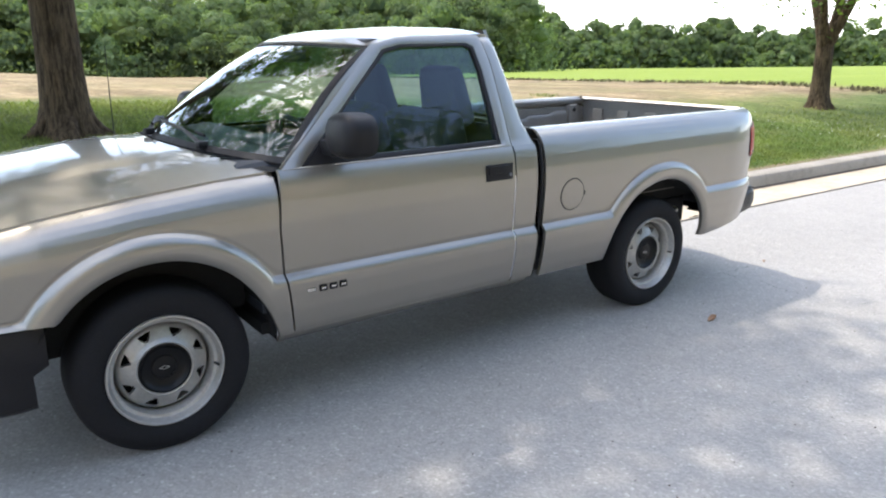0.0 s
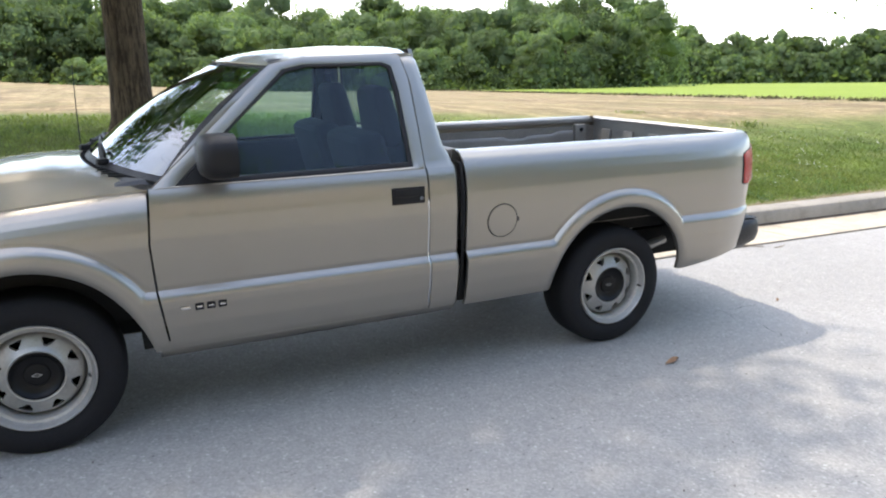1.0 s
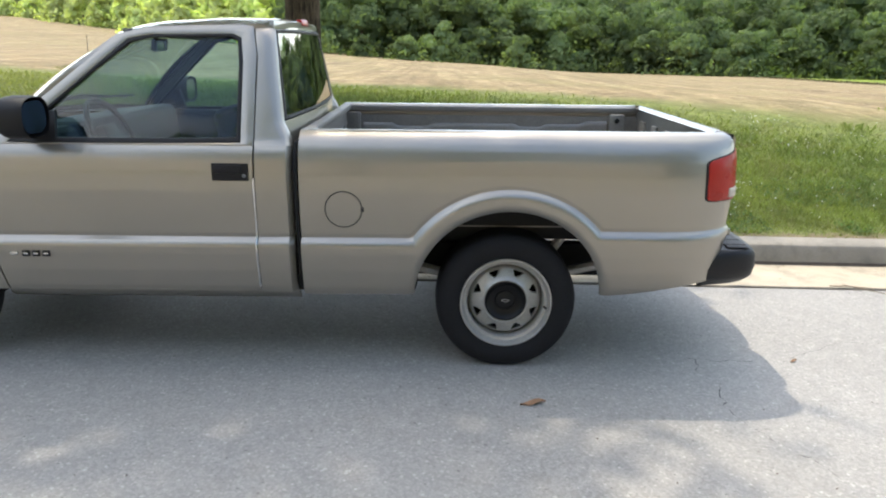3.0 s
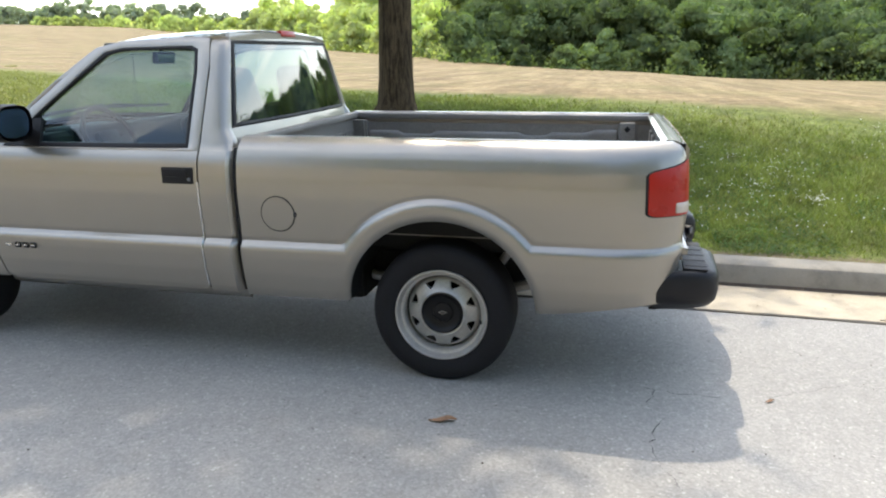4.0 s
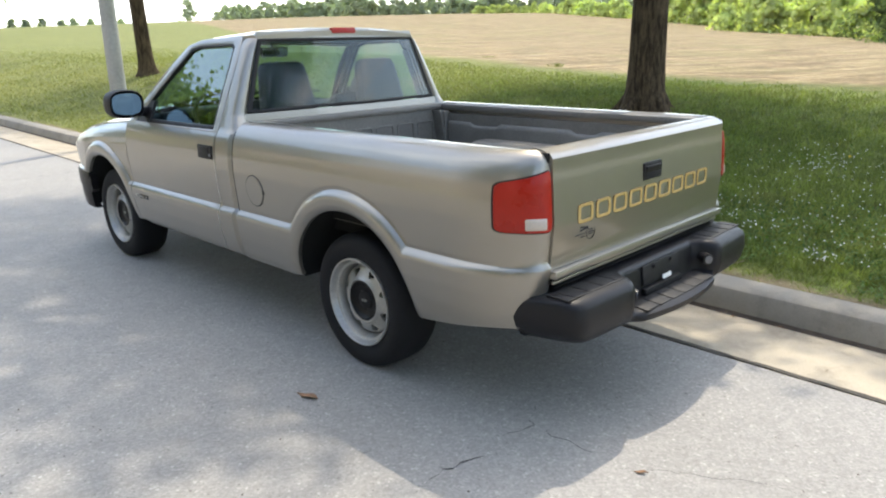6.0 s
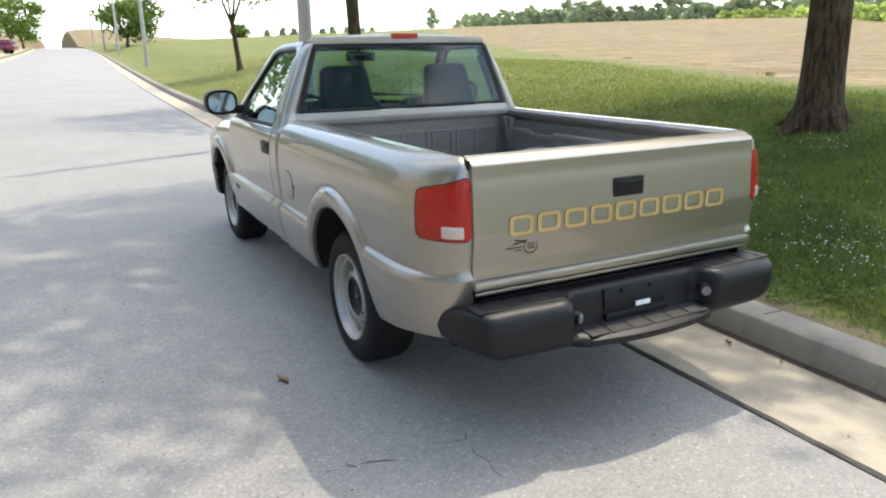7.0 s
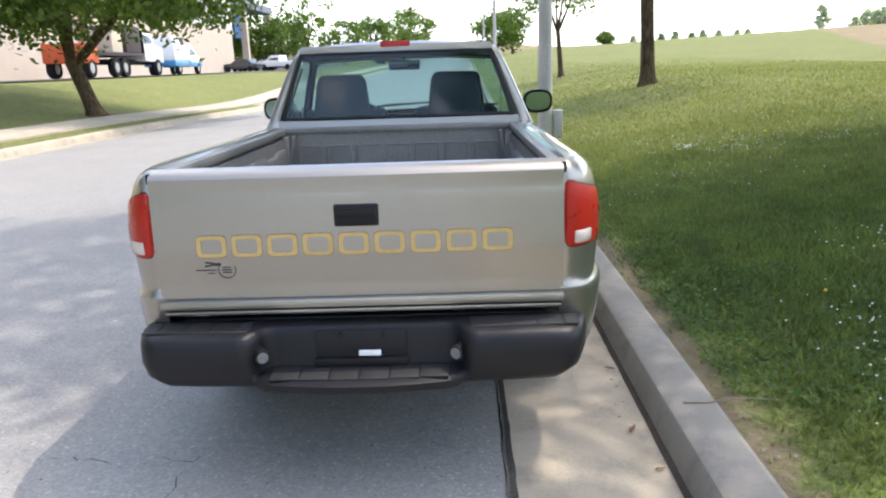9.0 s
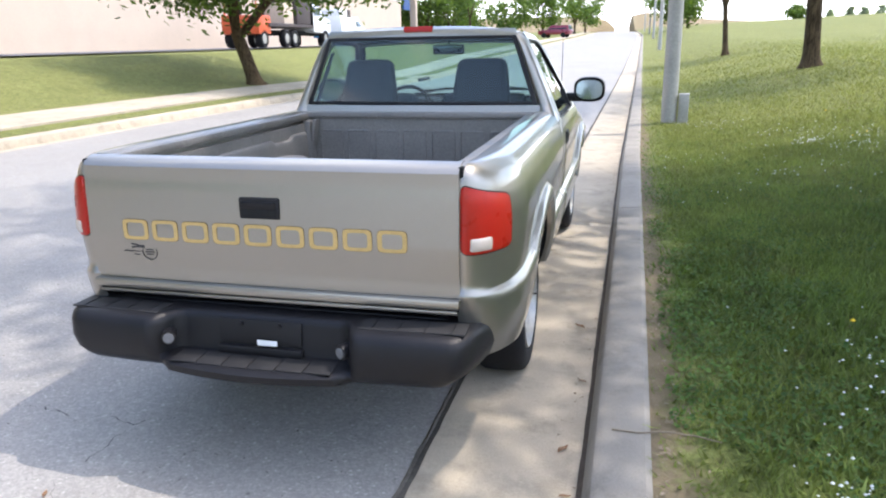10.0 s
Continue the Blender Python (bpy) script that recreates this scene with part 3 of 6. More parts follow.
def build_dirt():
    """Dirt and crumbs gathered at the foot of the kerb."""
    rnd = random.Random(8)
    a, b, c = [], [], []
    y = -12.0
    while y < 30:
        k = 0.5 + 0.5 * noise.noise((0, y * 0.9, 4))
        a.append(at_road(1.121 - 0.020 * k - 0.004 * rnd.random(), y, -0.0395))
        b.append(at_road(1.122, y, -0.032 + 0.003 * rnd.random()))
        c.append(at_road(1.140, y, -0.010))
        y += 0.07
    bm = lattice([a, b, c])
    bmesh.ops.recalc_face_normals(bm, faces=bm.faces)
    tagged(part("kerb_dirt", bm, SOIL, None, "dark dirt gathered along the kerb foot", 0), "", "dirt", "", "structure")
    v, f = [], []
    for _ in range(420):
        sx, y = rnd.uniform(-4.2, 1.1), rnd.uniform(-4, 5)
        r = rnd.uniform(0.0018, 0.0055)
        z = (crown(sx) if sx < 0.5 else -0.020 - 0.022 * (sx - 0.53) / 0.61) + r * 0.5
        x, y, z = at_road(sx, y, z)
        k = len(v)
        v += [(x + r, y, z), (x - r, y + r * 0.3, z), (x, y + r, z), (x, y - r * 0.8, z), (x, y, z + r * 0.7), (x, y, z - r * 0.6)]
        f += [(k, k + 2, k + 4), (k + 2, k + 1, k + 4), (k + 1, k + 3, k + 4), (k + 3, k, k + 4)]
    tagged(soup("gravel", v, f, SOIL, None, "loose crumbs and grit on the asphalt"), "", "gravel", "", "stuff")


build_ground()
build_road()
build_kerbs()
build_dirt()
build_drain()


# ---------------------------------------------------------------- the pickup truck
truck = thing("pickup_truck", "pewter silver two-door pickup truck with black step bumper, parked at kerb", "pickup truck")
# it stands nose-down by half a degree
truck_lean = pose(0, 1.2, 0.6) @ pose(0, 0, 0, -0.45) @ pose(0, -1.2, -0.6)
truck.matrix_world = truck_lean
HALF = table([(0.28, .765), (0.34, .803), (0.40, .827), (0.48, .845), (0.56, .856), (0.66, .861), (0.75, .868), (0.84, .873), (0.92, .871), (0.98, .862),
              (1.02, .850), (1.05, .834), (1.075, .812), (1.09, .79), (1.098, .77)])
CAB_HALF = table([(0.28, .765), (0.34, .803), (0.40, .827), (0.48, .845), (0.56, .856), (0.66, .861), (0.75, .868), (0.84, .873), (0.92, .871), (0.98, .864),
                  (1.01, .855), (1.035, .840), (1.05, .828), (1.20, .765), (1.36, .695), (1.46, .648), (1.52, .616), (1.54, .604), (1.555, .590)])
ARCHES = ((0.0, 0.345, 0.425, 0.417), (2.762, 0.345, 0.415, 0.424))
TAIL = table([(0.40, .95), (0.60, 1.0), (0.66, 1.014), (0.70, 1.012), (0.82, 1.024), (1.0, 1.014), (1.05, 1.007), (1.078, .994), (1.092, .975), (1.10, .95)])
TURN_IN = -0.62
SHOULDER = table([(2.2, 1.03), (2.5, 1.012), (2.8, 0.985), (3.1, 0.945), (3.35, 0.895), (3.5, 0.85), (3.56, 0.82)])
NOSE = table([(2.9, 0.0), (3.1, 0.008), (3.3, 0.03), (3.45, 0.07), (3.52, 0.11), (3.56, 0.16)])


def arch_gap(y, z):
    return min((math.hypot((y - cy) / a, (z - cz) / b) - 1) * 0.41 for cy, cz, a, b in ARCHES)


def arch_top(y):
    best = 0.0
    for cy, cz, a, b in ARCHES:
        if abs(y - cy) < a:
            best = max(best, cz + b * math.sqrt(1 - ((y - cy) / a) ** 2))
    return best


def crease(y):
    return 0.630 + 0.038 * smoothstep(0.1, -0.4, y) if y < 0.1 else 0.630


def swelled(y, z, x):
    """Adds the raised lower flank and wheel-arch flares to the side's half width."""
    d = arch_gap(y, z)
    s = min(z - crease(y), d - 0.092)
    low = min(max(-s, 0.0) / 0.042, 1.0)
    x += 0.026 * (1 - (1 - low) ** 2.2) - 0.003 * smoothstep(0.012, 0.0, abs(s - 0.006))
    if d < 0.035:
        x -= 0.016 * (1 - max(d, 0) / 0.035) ** 2
    return x


def levels(y, z0, z1):
    """Heights for one column of a side panel, close together where the raised flank ends."""
    zb = crease(y)
    for cy, cz, a, b in ARCHES:
        k = 1 + 0.092 / 0.41
        if abs(y - cy) < a * k:
            zb = max(zb, cz + b * k * math.sqrt(1 - ((y - cy) / (a * k)) ** 2))
    low, high = max(zb - 0.048, z0 + 0.01), min(zb + 0.018, z1 - 0.03)
    return [*np.linspace(z0, low, 26), *np.linspace(low, high, 14)[1:], *np.linspace(high, z1, 32)[1:]]


def columns(y0, y1, step=0.02):
    ys = set(np.linspace(y0, y1, max(int(abs(y1 - y0) / step), 2) + 1).round(4))
    for cy, cz, a, b in ARCHES:
        for k in range(0, 181, 4):
            y = cy + a * math.cos(radians(k))
            if min(y0, y1) < y < max(y0, y1):
                ys.add(round(y, 4))
    return sorted(ys)


def panel(name, s, ys, bottom, top, half, extra=None, label="", parent=None, rows=64, mat=None, lead=None):
    """A side panel; s is -1 for the driver's side and 1 for the other. lead(z) bends its first and last columns."""
    pts = []
    for i, y in enumerate(ys):
        z0, z1 = max(bottom(y), arch_top(y)), top(y)
        line = []
        for z in levels(y, z0, z1):
            yy = y + (lead(i, len(ys), z) if lead else 0)
            line.append((s * swelled(yy, z, half(yy, z)), yy, z))
        pts.append(line)
    bm = lattice(pts)
    returned(bm, lambda co: Vector((-s * 0.022, 0, 0)))
    return part(name, bm, mat or PAINT, parent or truck, label, 28)


def bedside(s):
    ys = columns(0.925, TURN_IN)
    lip = [(0.745, 1.1), (0.716, 1.098), (0.703, 1.085), (0.70, 1.03)]
    pts = []

    def line_at(y, phi):
        z0 = max(0.362 + 0.06 * smoothstep(-0.4, -0.92, y), arch_top(y)) if phi == 0 else 0.362 + 0.06 * smoothstep(-0.4, -0.92, y - 0.33 * math.sin(phi))
        line = []
        for z in levels(y, z0, 1.098):
            x = swelled(y, z, HALF(z))
            if phi:
                x, yy = 0.706 + (x - 0.706) * math.cos(phi), TURN_IN - (TAIL(z) + 0.012 * smoothstep(0.69, 0.66, z) + TURN_IN) * math.sin(phi)
            else:
                yy = y
            line.append((s * x, yy, z))
        for x, z in lip:
            if phi:
                line.append((s * (0.706 + max(x - 0.706, -0.006) * math.cos(phi)), TURN_IN - (TAIL(1.098) + TURN_IN - (0.77 - x) * 0.3) * math.sin(phi), z))
            else:
                line.append((s * x, y, z))
        return line

    for y in ys[::-1]:
        pts.append(line_at(y, 0))
    for k in range(1, 31):
        pts.append(line_at(TURN_IN, radians(3 * k)))
    bm = lattice(pts)
    returned(bm, lambda co: Vector((-s * 0.02, 0.004 if co.y < -0.9 else 0, 0)))
    side = part("bedside", bm, PAINT, truck, "", 28)
    # lamp at the corner
    def lens(name, mat, z0, z1, p0, p1, out, slope, parent, label, corner):
        rows = []
        span = 0.0029 * (p1 - p0)
        for u in (0, 0.006, 0.02, 0.045, 0.08, 0.14, 0.25, 0.38, 0.5, 0.62, 0.75, 0.86, 0.92, 0.955, 0.98, 0.994, 1):
            phi = radians(p0 + (p1 - p0) * u)
            near = max(corner - min(u, 1 - u) * span, 0.0)
            cut = corner - math.sqrt(corner ** 2 - near ** 2)
            zb, zt = z0 + cut, z1 - slope * (1 - u) - cut
            row = []
            for j in range(9):
                z = zb + (zt - zb) * j / 8
                bulge = out + 0.005 * (math.sin(math.pi * j / 8) * math.sin(math.pi * min(max(u, 0.02), 0.98))) ** 0.5
                x = 0.706 + (HALF(z) - 0.706) * math.cos(phi) + bulge * math.cos(phi)
                y = TURN_IN - (TAIL(z) + TURN_IN) * math.sin(phi) - bulge * math.sin(phi)
                row.append((s * x, y, z))
            rows.append(row)
        b = lattice(rows)
        returned(b, lambda co: Vector((-s * 0.012, 0.012, 0)))
        return part(name, b, mat, parent, label, 40)

    lamp = lens("tail_lamp", BLACK, 0.804, 1.039, 35.5, 90, 0.003, 0.05, truck, "red wrap-around tail lamp with clear reverse lens", 0.020)
    lens("red_lens", RED, 0.8085, 1.0345, 37.0, 89.2, 0.007, 0.049, lamp, "", 0.018)
    lens("reverse_lens", CLEAR, 0.819, 0.862, 59, 80, 0.0125, 0.0, lamp, "", 0.005)
    return side


def build_sides():
    for s in (-1, 1):
        bedside(s)
        door_front = table([(0.37, 2.255), (0.62, 2.288), (0.82, 2.298), (1.03, 2.282)])

        def slant(i, n, z):
            return (door_front(z) - 2.285) * smoothstep(0.6, 1.0, i / (n - 1))

        # door
        ys = columns(1.122, 2.285)
        door = panel("door", s, ys, lambda y: 0.383, lambda y: 1.036, lambda y, z: CAB_HALF(z), None, "", None, 64, None, slant)
        # cab corner below the window line
        ys = columns(0.957, 1.114)
        panel("cab_corner", s, ys, lambda y: 0.372, lambda y: 1.036, lambda y, z: CAB_HALF(z) - 0.03 * smoothstep(0.985, 0.955, y) ** 2)
        # front fender
        def fender_half(y, z):
            top = SHOULDER(y)
            lift = (1.098 - top) * smoothstep(0.72, top, z)
            return HALF(z + lift) - NOSE(y)

        def slant_back(i, n, z):
            return (door_front(z) - 2.285) * smoothstep(0.25, 0.0, i / (n - 1))

        ys = columns(2.293, 3.56)
        panel("fender", s, ys, lambda y: 0.375 + (0.24 * smoothstep(2.9, 3.12, y)), SHOULDER, fender_half, None, "", None, 64, None, slant_back)
        # rocker below the door
        bm = lattice([[(s * (0.80 - 0.012 * j - 0.02 * (j == 3)), y, 0.378 - 0.022 * j) for j in range(4)] for y in np.linspace(0.957, 2.30, 12)])
        part("rocker", returned(bm, (0, 0, 0.02)), PAINT, truck, "", 40)
        # fuel door and ring, on the driver's side
        if s < 0:
            ring, disc = bmesh.new(), bmesh.new()
            rows_r, rows_d = [], []
            for k in range(40):
                a = k * math.tau / 40
                f = lambda r, o: (s * (swelled(0.735, 0.764 + r * math.sin(a), HALF(0.764 + r * math.sin(a))) + o), 0.735 + r * math.cos(a), 0.764 + r * math.sin(a))
                rows_r.append([f(0.0835, 0.0), f(0.083, 0.0012), f(0.0785, 0.0012), f(0.078, 0.0)])
                rows_d.append([f(0.0775, 0.0), f(0.077, 0.0035), f(0.05, 0.0045), f(0.02, 0.0045), f(0.0, 0.0045)])
            # no groove is cut: its shade is drawn as a dark ring
            part("fuel_door_gap", lattice(rows_r, None, ring, True), INK, truck, "", 40)
            lattice(rows_d, None, disc, True)
            bmesh.ops.remove_doubles(disc, verts=disc.verts, dist=1e-5)
            part("fuel_door_tab", block((0.008, 0.014, 0.022), (s * (swelled(0.652, 0.764, HALF(0.764)) + 0.001), 0.652, 0.764), (0, 0, 0), 0.003), INK, truck)
            part("fuel_door", disc, PAINT, truck, "round fuel filler door", 40)
        part("door_foot", tube([(s * 0.838, 1.15, 0.381), (s * 0.842, 1.7, 0.381), (s * 0.838, 2.22, 0.381)], 0.0045, 6), PAINT, door)
        # bright metal strip standing in for the highlight along the door's rear edge
        edge = lattice([[(s * (swelled(y, z, CAB_HALF(z)) + o), y, z) for y, o in ((1.1255, 0.0005), (1.1235, 0.0028), (1.1195, 0.0028), (1.1175, 0.0005))] for z in np.linspace(0.40, 0.90, 26)])
        part("edge_highlight", edge, CHROME, door, "bright strip drawn as the door edge highlight", 60)
        # handle
        handle = part("door_handle", block((0.012, 0.158, 0.076), (s * 0.871, 1.219, 0.925), (0, 0, 0), 0.005), BLACK, door, "black recessed door handle")
        part("pull", block((0.012, 0.118, 0.036), (s * 0.876, 1.228, 0.938), (0, 0, 0), 0.005), BUMPER, handle)
        part("lock", lathe([(0, 0.004), (0.008, 0.004), (0.009, 0.0)], 16), LAMP, handle).matrix_basis = pose(s * 0.878, 1.158, 0.91, 0, 0, 0 if s > 0 else 180)
        # badge as plain shapes
        badge = part("badge", block((0.006, 0.036, 0.014), (s * 0.8845, 2.195, 0.556), (0, 0, 0), 0.004), CHROME, door, "small flank badge of plain shapes")
        for k in range(3):
            bar = part("badge_bar", block((0.006, 0.034, 0.028), (s * 0.8845, 2.142 - 0.045 * k, 0.556), (0, 0, 0), 0.004), BUMPER, badge)
            part("badge_bar_inlay", block((0.004, 0.022, 0.009), (s * 0.8875, 2.142 - 0.045 * k, 0.556), (0, 0, 0), 0.002), CHROME, badge)
        # bright sill line under the door: a steel strip drawn as its highlight
        part("sill_highlight", block((0.006, 1.10, 0.008), (s * 0.829, 1.70, 0.382), (0, 0, 0), 0.002), STEEL, truck)


def ring_panel(name, s, outer, inner, thick, material, parent, fx, label="", sub=6):
    """A frame between two outlines of (y, z) points with as many corners, laid on the tumbling side of the cab."""
    def fine(loop):
        out = []
        for p, q in zip(loop, loop[1:] + loop[:1]):
            for k in range(sub):
                out.append((p[0] + (q[0] - p[0]) * k / sub, p[1] + (q[1] - p[1]) * k / sub))
        return out

    a, b = fine(outer), fine(inner)
    rows = []
    for (y0, z0), (y1, z1) in zip(a, b):
        row = []
        for t in (0, 0.15, 0.5, 0.85, 1):
            y, z = y0 + (y1 - y0) * t, z0 + (z1 - z0) * t
            row.append((s * (fx(z) + 0.004 * math.sin(math.pi * t)), y, z))
        rows.append(row)
    bm = lattice(rows, None, None, True)
    returned(bm, (-s * thick, 0, 0))
    return part(name, bm, material, parent, label, 35)


def build_greenhouse():
    for s in (-1, 1):
        # window frame of the door, silver, then its black seal, then the pane
        outer = [(2.272, 1.034), (2.0, 1.265), (1.735, 1.497), (1.60, 1.526), (1.20, 1.540), (1.145, 1.532), (1.124, 1.42), (1.122, 1.2), (1.122, 1.034), (1.5, 1.034), (1.9, 1.034)]
        seal = [(2.185, 1.040), (1.95, 1.25), (1.695, 1.474), (1.60, 1.494), (1.232, 1.500), (1.194, 1.484), (1.180, 1.38), (1.178, 1.2), (1.176, 1.046), (1.5, 1.042), (1.9, 1.040)]
        pane = [(2.14, 1.060), (1.92, 1.262), (1.682, 1.459), (1.595, 1.479), (1.241, 1.485), (1.211, 1.471), (1.200, 1.375), (1.198, 1.2), (1.196, 1.066), (1.5, 1.062), (1.9, 1.060)]
        frame_ob = ring_panel("window_frame", s, outer, seal, 0.03, PAINT, truck, CAB_HALF)
        ring_panel("window_seal", s, seal, pane, 0.02, BLACK, frame_ob, lambda z: CAB_HALF(z) - 0.003)
        bm = bmesh.new()
        vs = [bm.verts.new((s * (CAB_HALF(z) - 0.014), y, z)) for y, z in pane]
        bm.faces.new(vs if s < 0 else vs[::-1])
        bmesh.ops.triangulate(bm, faces=bm.faces)
        ob = part("side_window", bm, GLASS, truck, "tinted side window", 0)
        ob.visible_shadow = False
        # dark corner piece at the mirror
        bm = bmesh.new()
        tri = [(2.162, 1.043), (2.02, 1.17), (1.985, 1.17), (1.97, 1.043)]
        vs = [bm.verts.new((s * (CAB_HALF(z) + 0.003), y, z)) for y, z in tri]
        bm.faces.new(vs)
        part("mirror_corner", returned(bm, (-s * 0.02, 0, 0)), BLACK, truck, "", 0)
        # mirror
        bm = bmesh.new()
        rows = []
        for k in range(9):
            t = k / 8
            sc = (0.62, 0.86, 0.97, 1, 1, 1, 1, 0.985, 0.95)[k]
            row = []
            for a in range(25):
                ang = a * math.tau / 24
                cx, cz = math.cos(ang), math.sin(ang)
                e = 0.72
                row.append((s * (0.958 + 0.108 * sc * math.copysign(abs(cx) ** e, cx)), 2.105 - 0.135 * t, 1.160 + 0.086 * sc * math.copysign(abs(cz) ** e, cz)))
            rows.append(row)
        lattice(rows, None, bm)
        bmesh.ops.remove_doubles(bm, verts=bm.verts, dist=1e-5)
        bm.verts.ensure_lookup_table()
        bmesh.ops.holes_fill(bm, edges=[e for e in bm.edges if e.is_boundary and e.verts[0].co.y > 2.0], sides=60)
        bmesh.ops.recalc_face_normals(bm, faces=bm.faces)
        mirror = part("wing_mirror", bm, BLACK, truck, "black door mirror", 45)
        part("mirror_arm", block((0.12, 0.06, 0.06), (s * 0.85, 2.06, 1.105), (0, 0, 0), 0.015), BLACK, mirror)
        bm = bmesh.new()
        vs = []
        for a in range(24):
            ang = a * math.tau / 24
            cx, cz = math.cos(ang), math.sin(ang)
            vs.append(bm.verts.new((s * (0.958 + 0.089 * math.copysign(abs(cx) ** 0.7, cx)), 1.978, 1.160 + 0.066 * math.copysign(abs(cz) ** 0.7, cz))))
        bm.faces.new(vs)
        part("mirror_face", returned(bm, (0, 0.004, 0)), MIRROR, mirror, "", 0)
        # rear pillar, wrapping from the door seam to the back window
        rows = []
        for j in range(30):
            z = 1.036 + (1.534 - 1.036) * j / 29
            xs = CAB_HALF(z)
            xw = 0.735 - 0.372 * max(z - 1.1, 0)
            yw = float(np.interp(z, [1.03, 1.09, 1.13, 1.52, 1.56], [.962, .985, 1.006, 1.060, 1.068]))
            fold = max(z - 1.485, 0.0) / 0.059
            xs, yw = xs - 0.030 * fold ** 2.2, yw + 0.012 * fold ** 2.2
            yd = float(np.interp(z, [1.40, 1.545], [1.116, 1.142]))
            row = [(xs, yd), (xs + 0.001, yd - 0.03), (xs - 0.002, yw + 0.034), (xs - 0.007, yw + 0.015), (xs - 0.017, yw + 0.002), (xs - 0.034, yw - 0.006), (0.5 * (xs - 0.034 + xw), yw - 0.007), (xw + 0.006, yw - 0.004), (xw - 0.004, yw + 0.006)]
            rows.append([(s * x, y, z) for x, y in row])
        bm = lattice(rows)
        returned(bm, (-s * 0.02, 0.01, 0))
        part("rear_pillar", bm, PAINT, truck, "", 40)
    # roof
    rows = []
    for i in range(33):
        u = -1 + 2 * i / 32
        row = []
        for j in range(25):
            v = j / 24
            yf, yr = 1.874 - 0.128 * abs(u) ** 2.2, 1.058 - 0.03 * (1 - u * u)
            y = yf + (yr - yf) * v
            zc = float(np.interp(v, [0, 0.1, 0.25, 0.6, 0.9, 0.97, 1], [1.512, 1.541, 1.563, 1.582, 1.581, 1.576, 1.562]))
            ze = float(np.interp(v, [0, 0.12, 0.3, 0.92, 1], [1.490, 1.513, 1.529, 1.541, 1.536]))
            z = ze + (zc - ze) * (1 - abs(u) ** 2.9)
            half = 0.613 - 0.013 * smoothstep(0, 0.3, v) - 0.026 * smoothstep(1.13, 1.05, y) ** 1.5
            row.append((half * u, y, z))
        rows.append(row)
    bm = lattice(rows)
    returned(bm, (0, 0, -0.025))
    roof = part("roof", bm, PAINT, truck, "", 40)
    # headlining
    part("headliner", block((1.16, 0.68, 0.02), (0, 1.40, 1.508), (0, 0, 0), 0.008), LINING, truck)
    # back of the cab: strips over and under the window
    def back(z0, z1, name):
        rows = []
        for i in range(17):
            u = -1 + 2 * i / 16
            row = []
            for j in range(7):
                z = z0 + (z1 - z0) * j / 6
                xw = 0.74 - 0.372 * max(z - 1.1, 0)
                row.append((xw * u, 1.005 + 0.135 * max(z - 1.12, 0) - 0.03 * (1 - u * u) - (0.03 * smoothstep(1.105, 1.09, z)), z))
            rows.append(row)
        b = lattice(rows)
        returned(b, (0, 0.02, 0))
        return part(name, b, PAINT, truck, "", 35)

    back(0.40, 1.128, "cab_back")
    back(1.524, 1.560, "rear_header")
    # back window with black edge
    def pane_at(u, t, out):
        z = 1.132 + (1.522 - 1.132) * t
        xw = 0.715 - 0.36 * (z - 1.132) - 0.0
        return (xw * u, 1.004 + 0.135 * max(z - 1.12, 0) - 0.032 * (1 - u * u) - out, z)

    def inset(u, t):
        return u * 0.958, 0.045 + t * 0.915

    loop = [(-1 + 2 * k / 20, 0) for k in range(20)] + [(1, k / 10) for k in range(10)] + [(1 - 2 * k / 20, 1) for k in range(20)] + [(-1, 1 - k / 10) for k in range(10)]
    rows = []
    for u, t in loop:
        rows.append([pane_at(u, t, 0.001), pane_at(u * 0.99, t * 0.97 + 0.015, 0.006), pane_at(*inset(u, t), 0.004)])
    part("back_window_seal", lattice(rows, None, None, True), BLACK, truck, "", 40)
    rows = [[pane_at(*inset(-1 + 2 * i / 16, j / 8), 0.0) for j in range(9)] for i in range(17)]
    ob = part("back_window", lattice(rows), GLASS, truck, "tinted rear window", 60)
    ob.visible_shadow = False
    # high stop lamp
    stop = part("high_stop_lamp", block((0.18, 0.05, 0.036), (0, 1.049, 1.559), (-14, 0, 0), 0.011), RED, truck, "red high-mounted stop lamp")
    # windscreen
    def screen(u, t, out=0.0):
        b = Vector((0.812 * u, 2.50 - 0.285 * abs(u) ** 2.2, 1.085 - 0.045 * u * u))
        c = Vector((0.620 * u, 1.862 - 0.128 * abs(u) ** 2.2, 1.508 - 0.020 * u * u))
        p = b + (c - b) * t
        p += Vector((0, 0.5, 0.85)) * (0.035 * math.sin(math.pi * t) + out)
        return tuple(p)

    rows = [[screen(-0.97 + 1.94 * i / 24, 0.03 + 0.94 * j / 16) for j in range(17)] for i in range(25)]
    ob = part("windscreen", lattice(rows), GLASS, truck, "tinted windscreen", 60)
    ob.visible_shadow = False
    rows = []
    for u, t in loop:
        rows.append([screen(u, t, -0.004), screen(u * 0.995, t * 0.99 + 0.005, 0.005), screen(u * 0.955, t * 0.915 + 0.045, 0.004)])
    part("windscreen_seal", lattice(rows, None, None, True), BLACK, truck, "", 40)
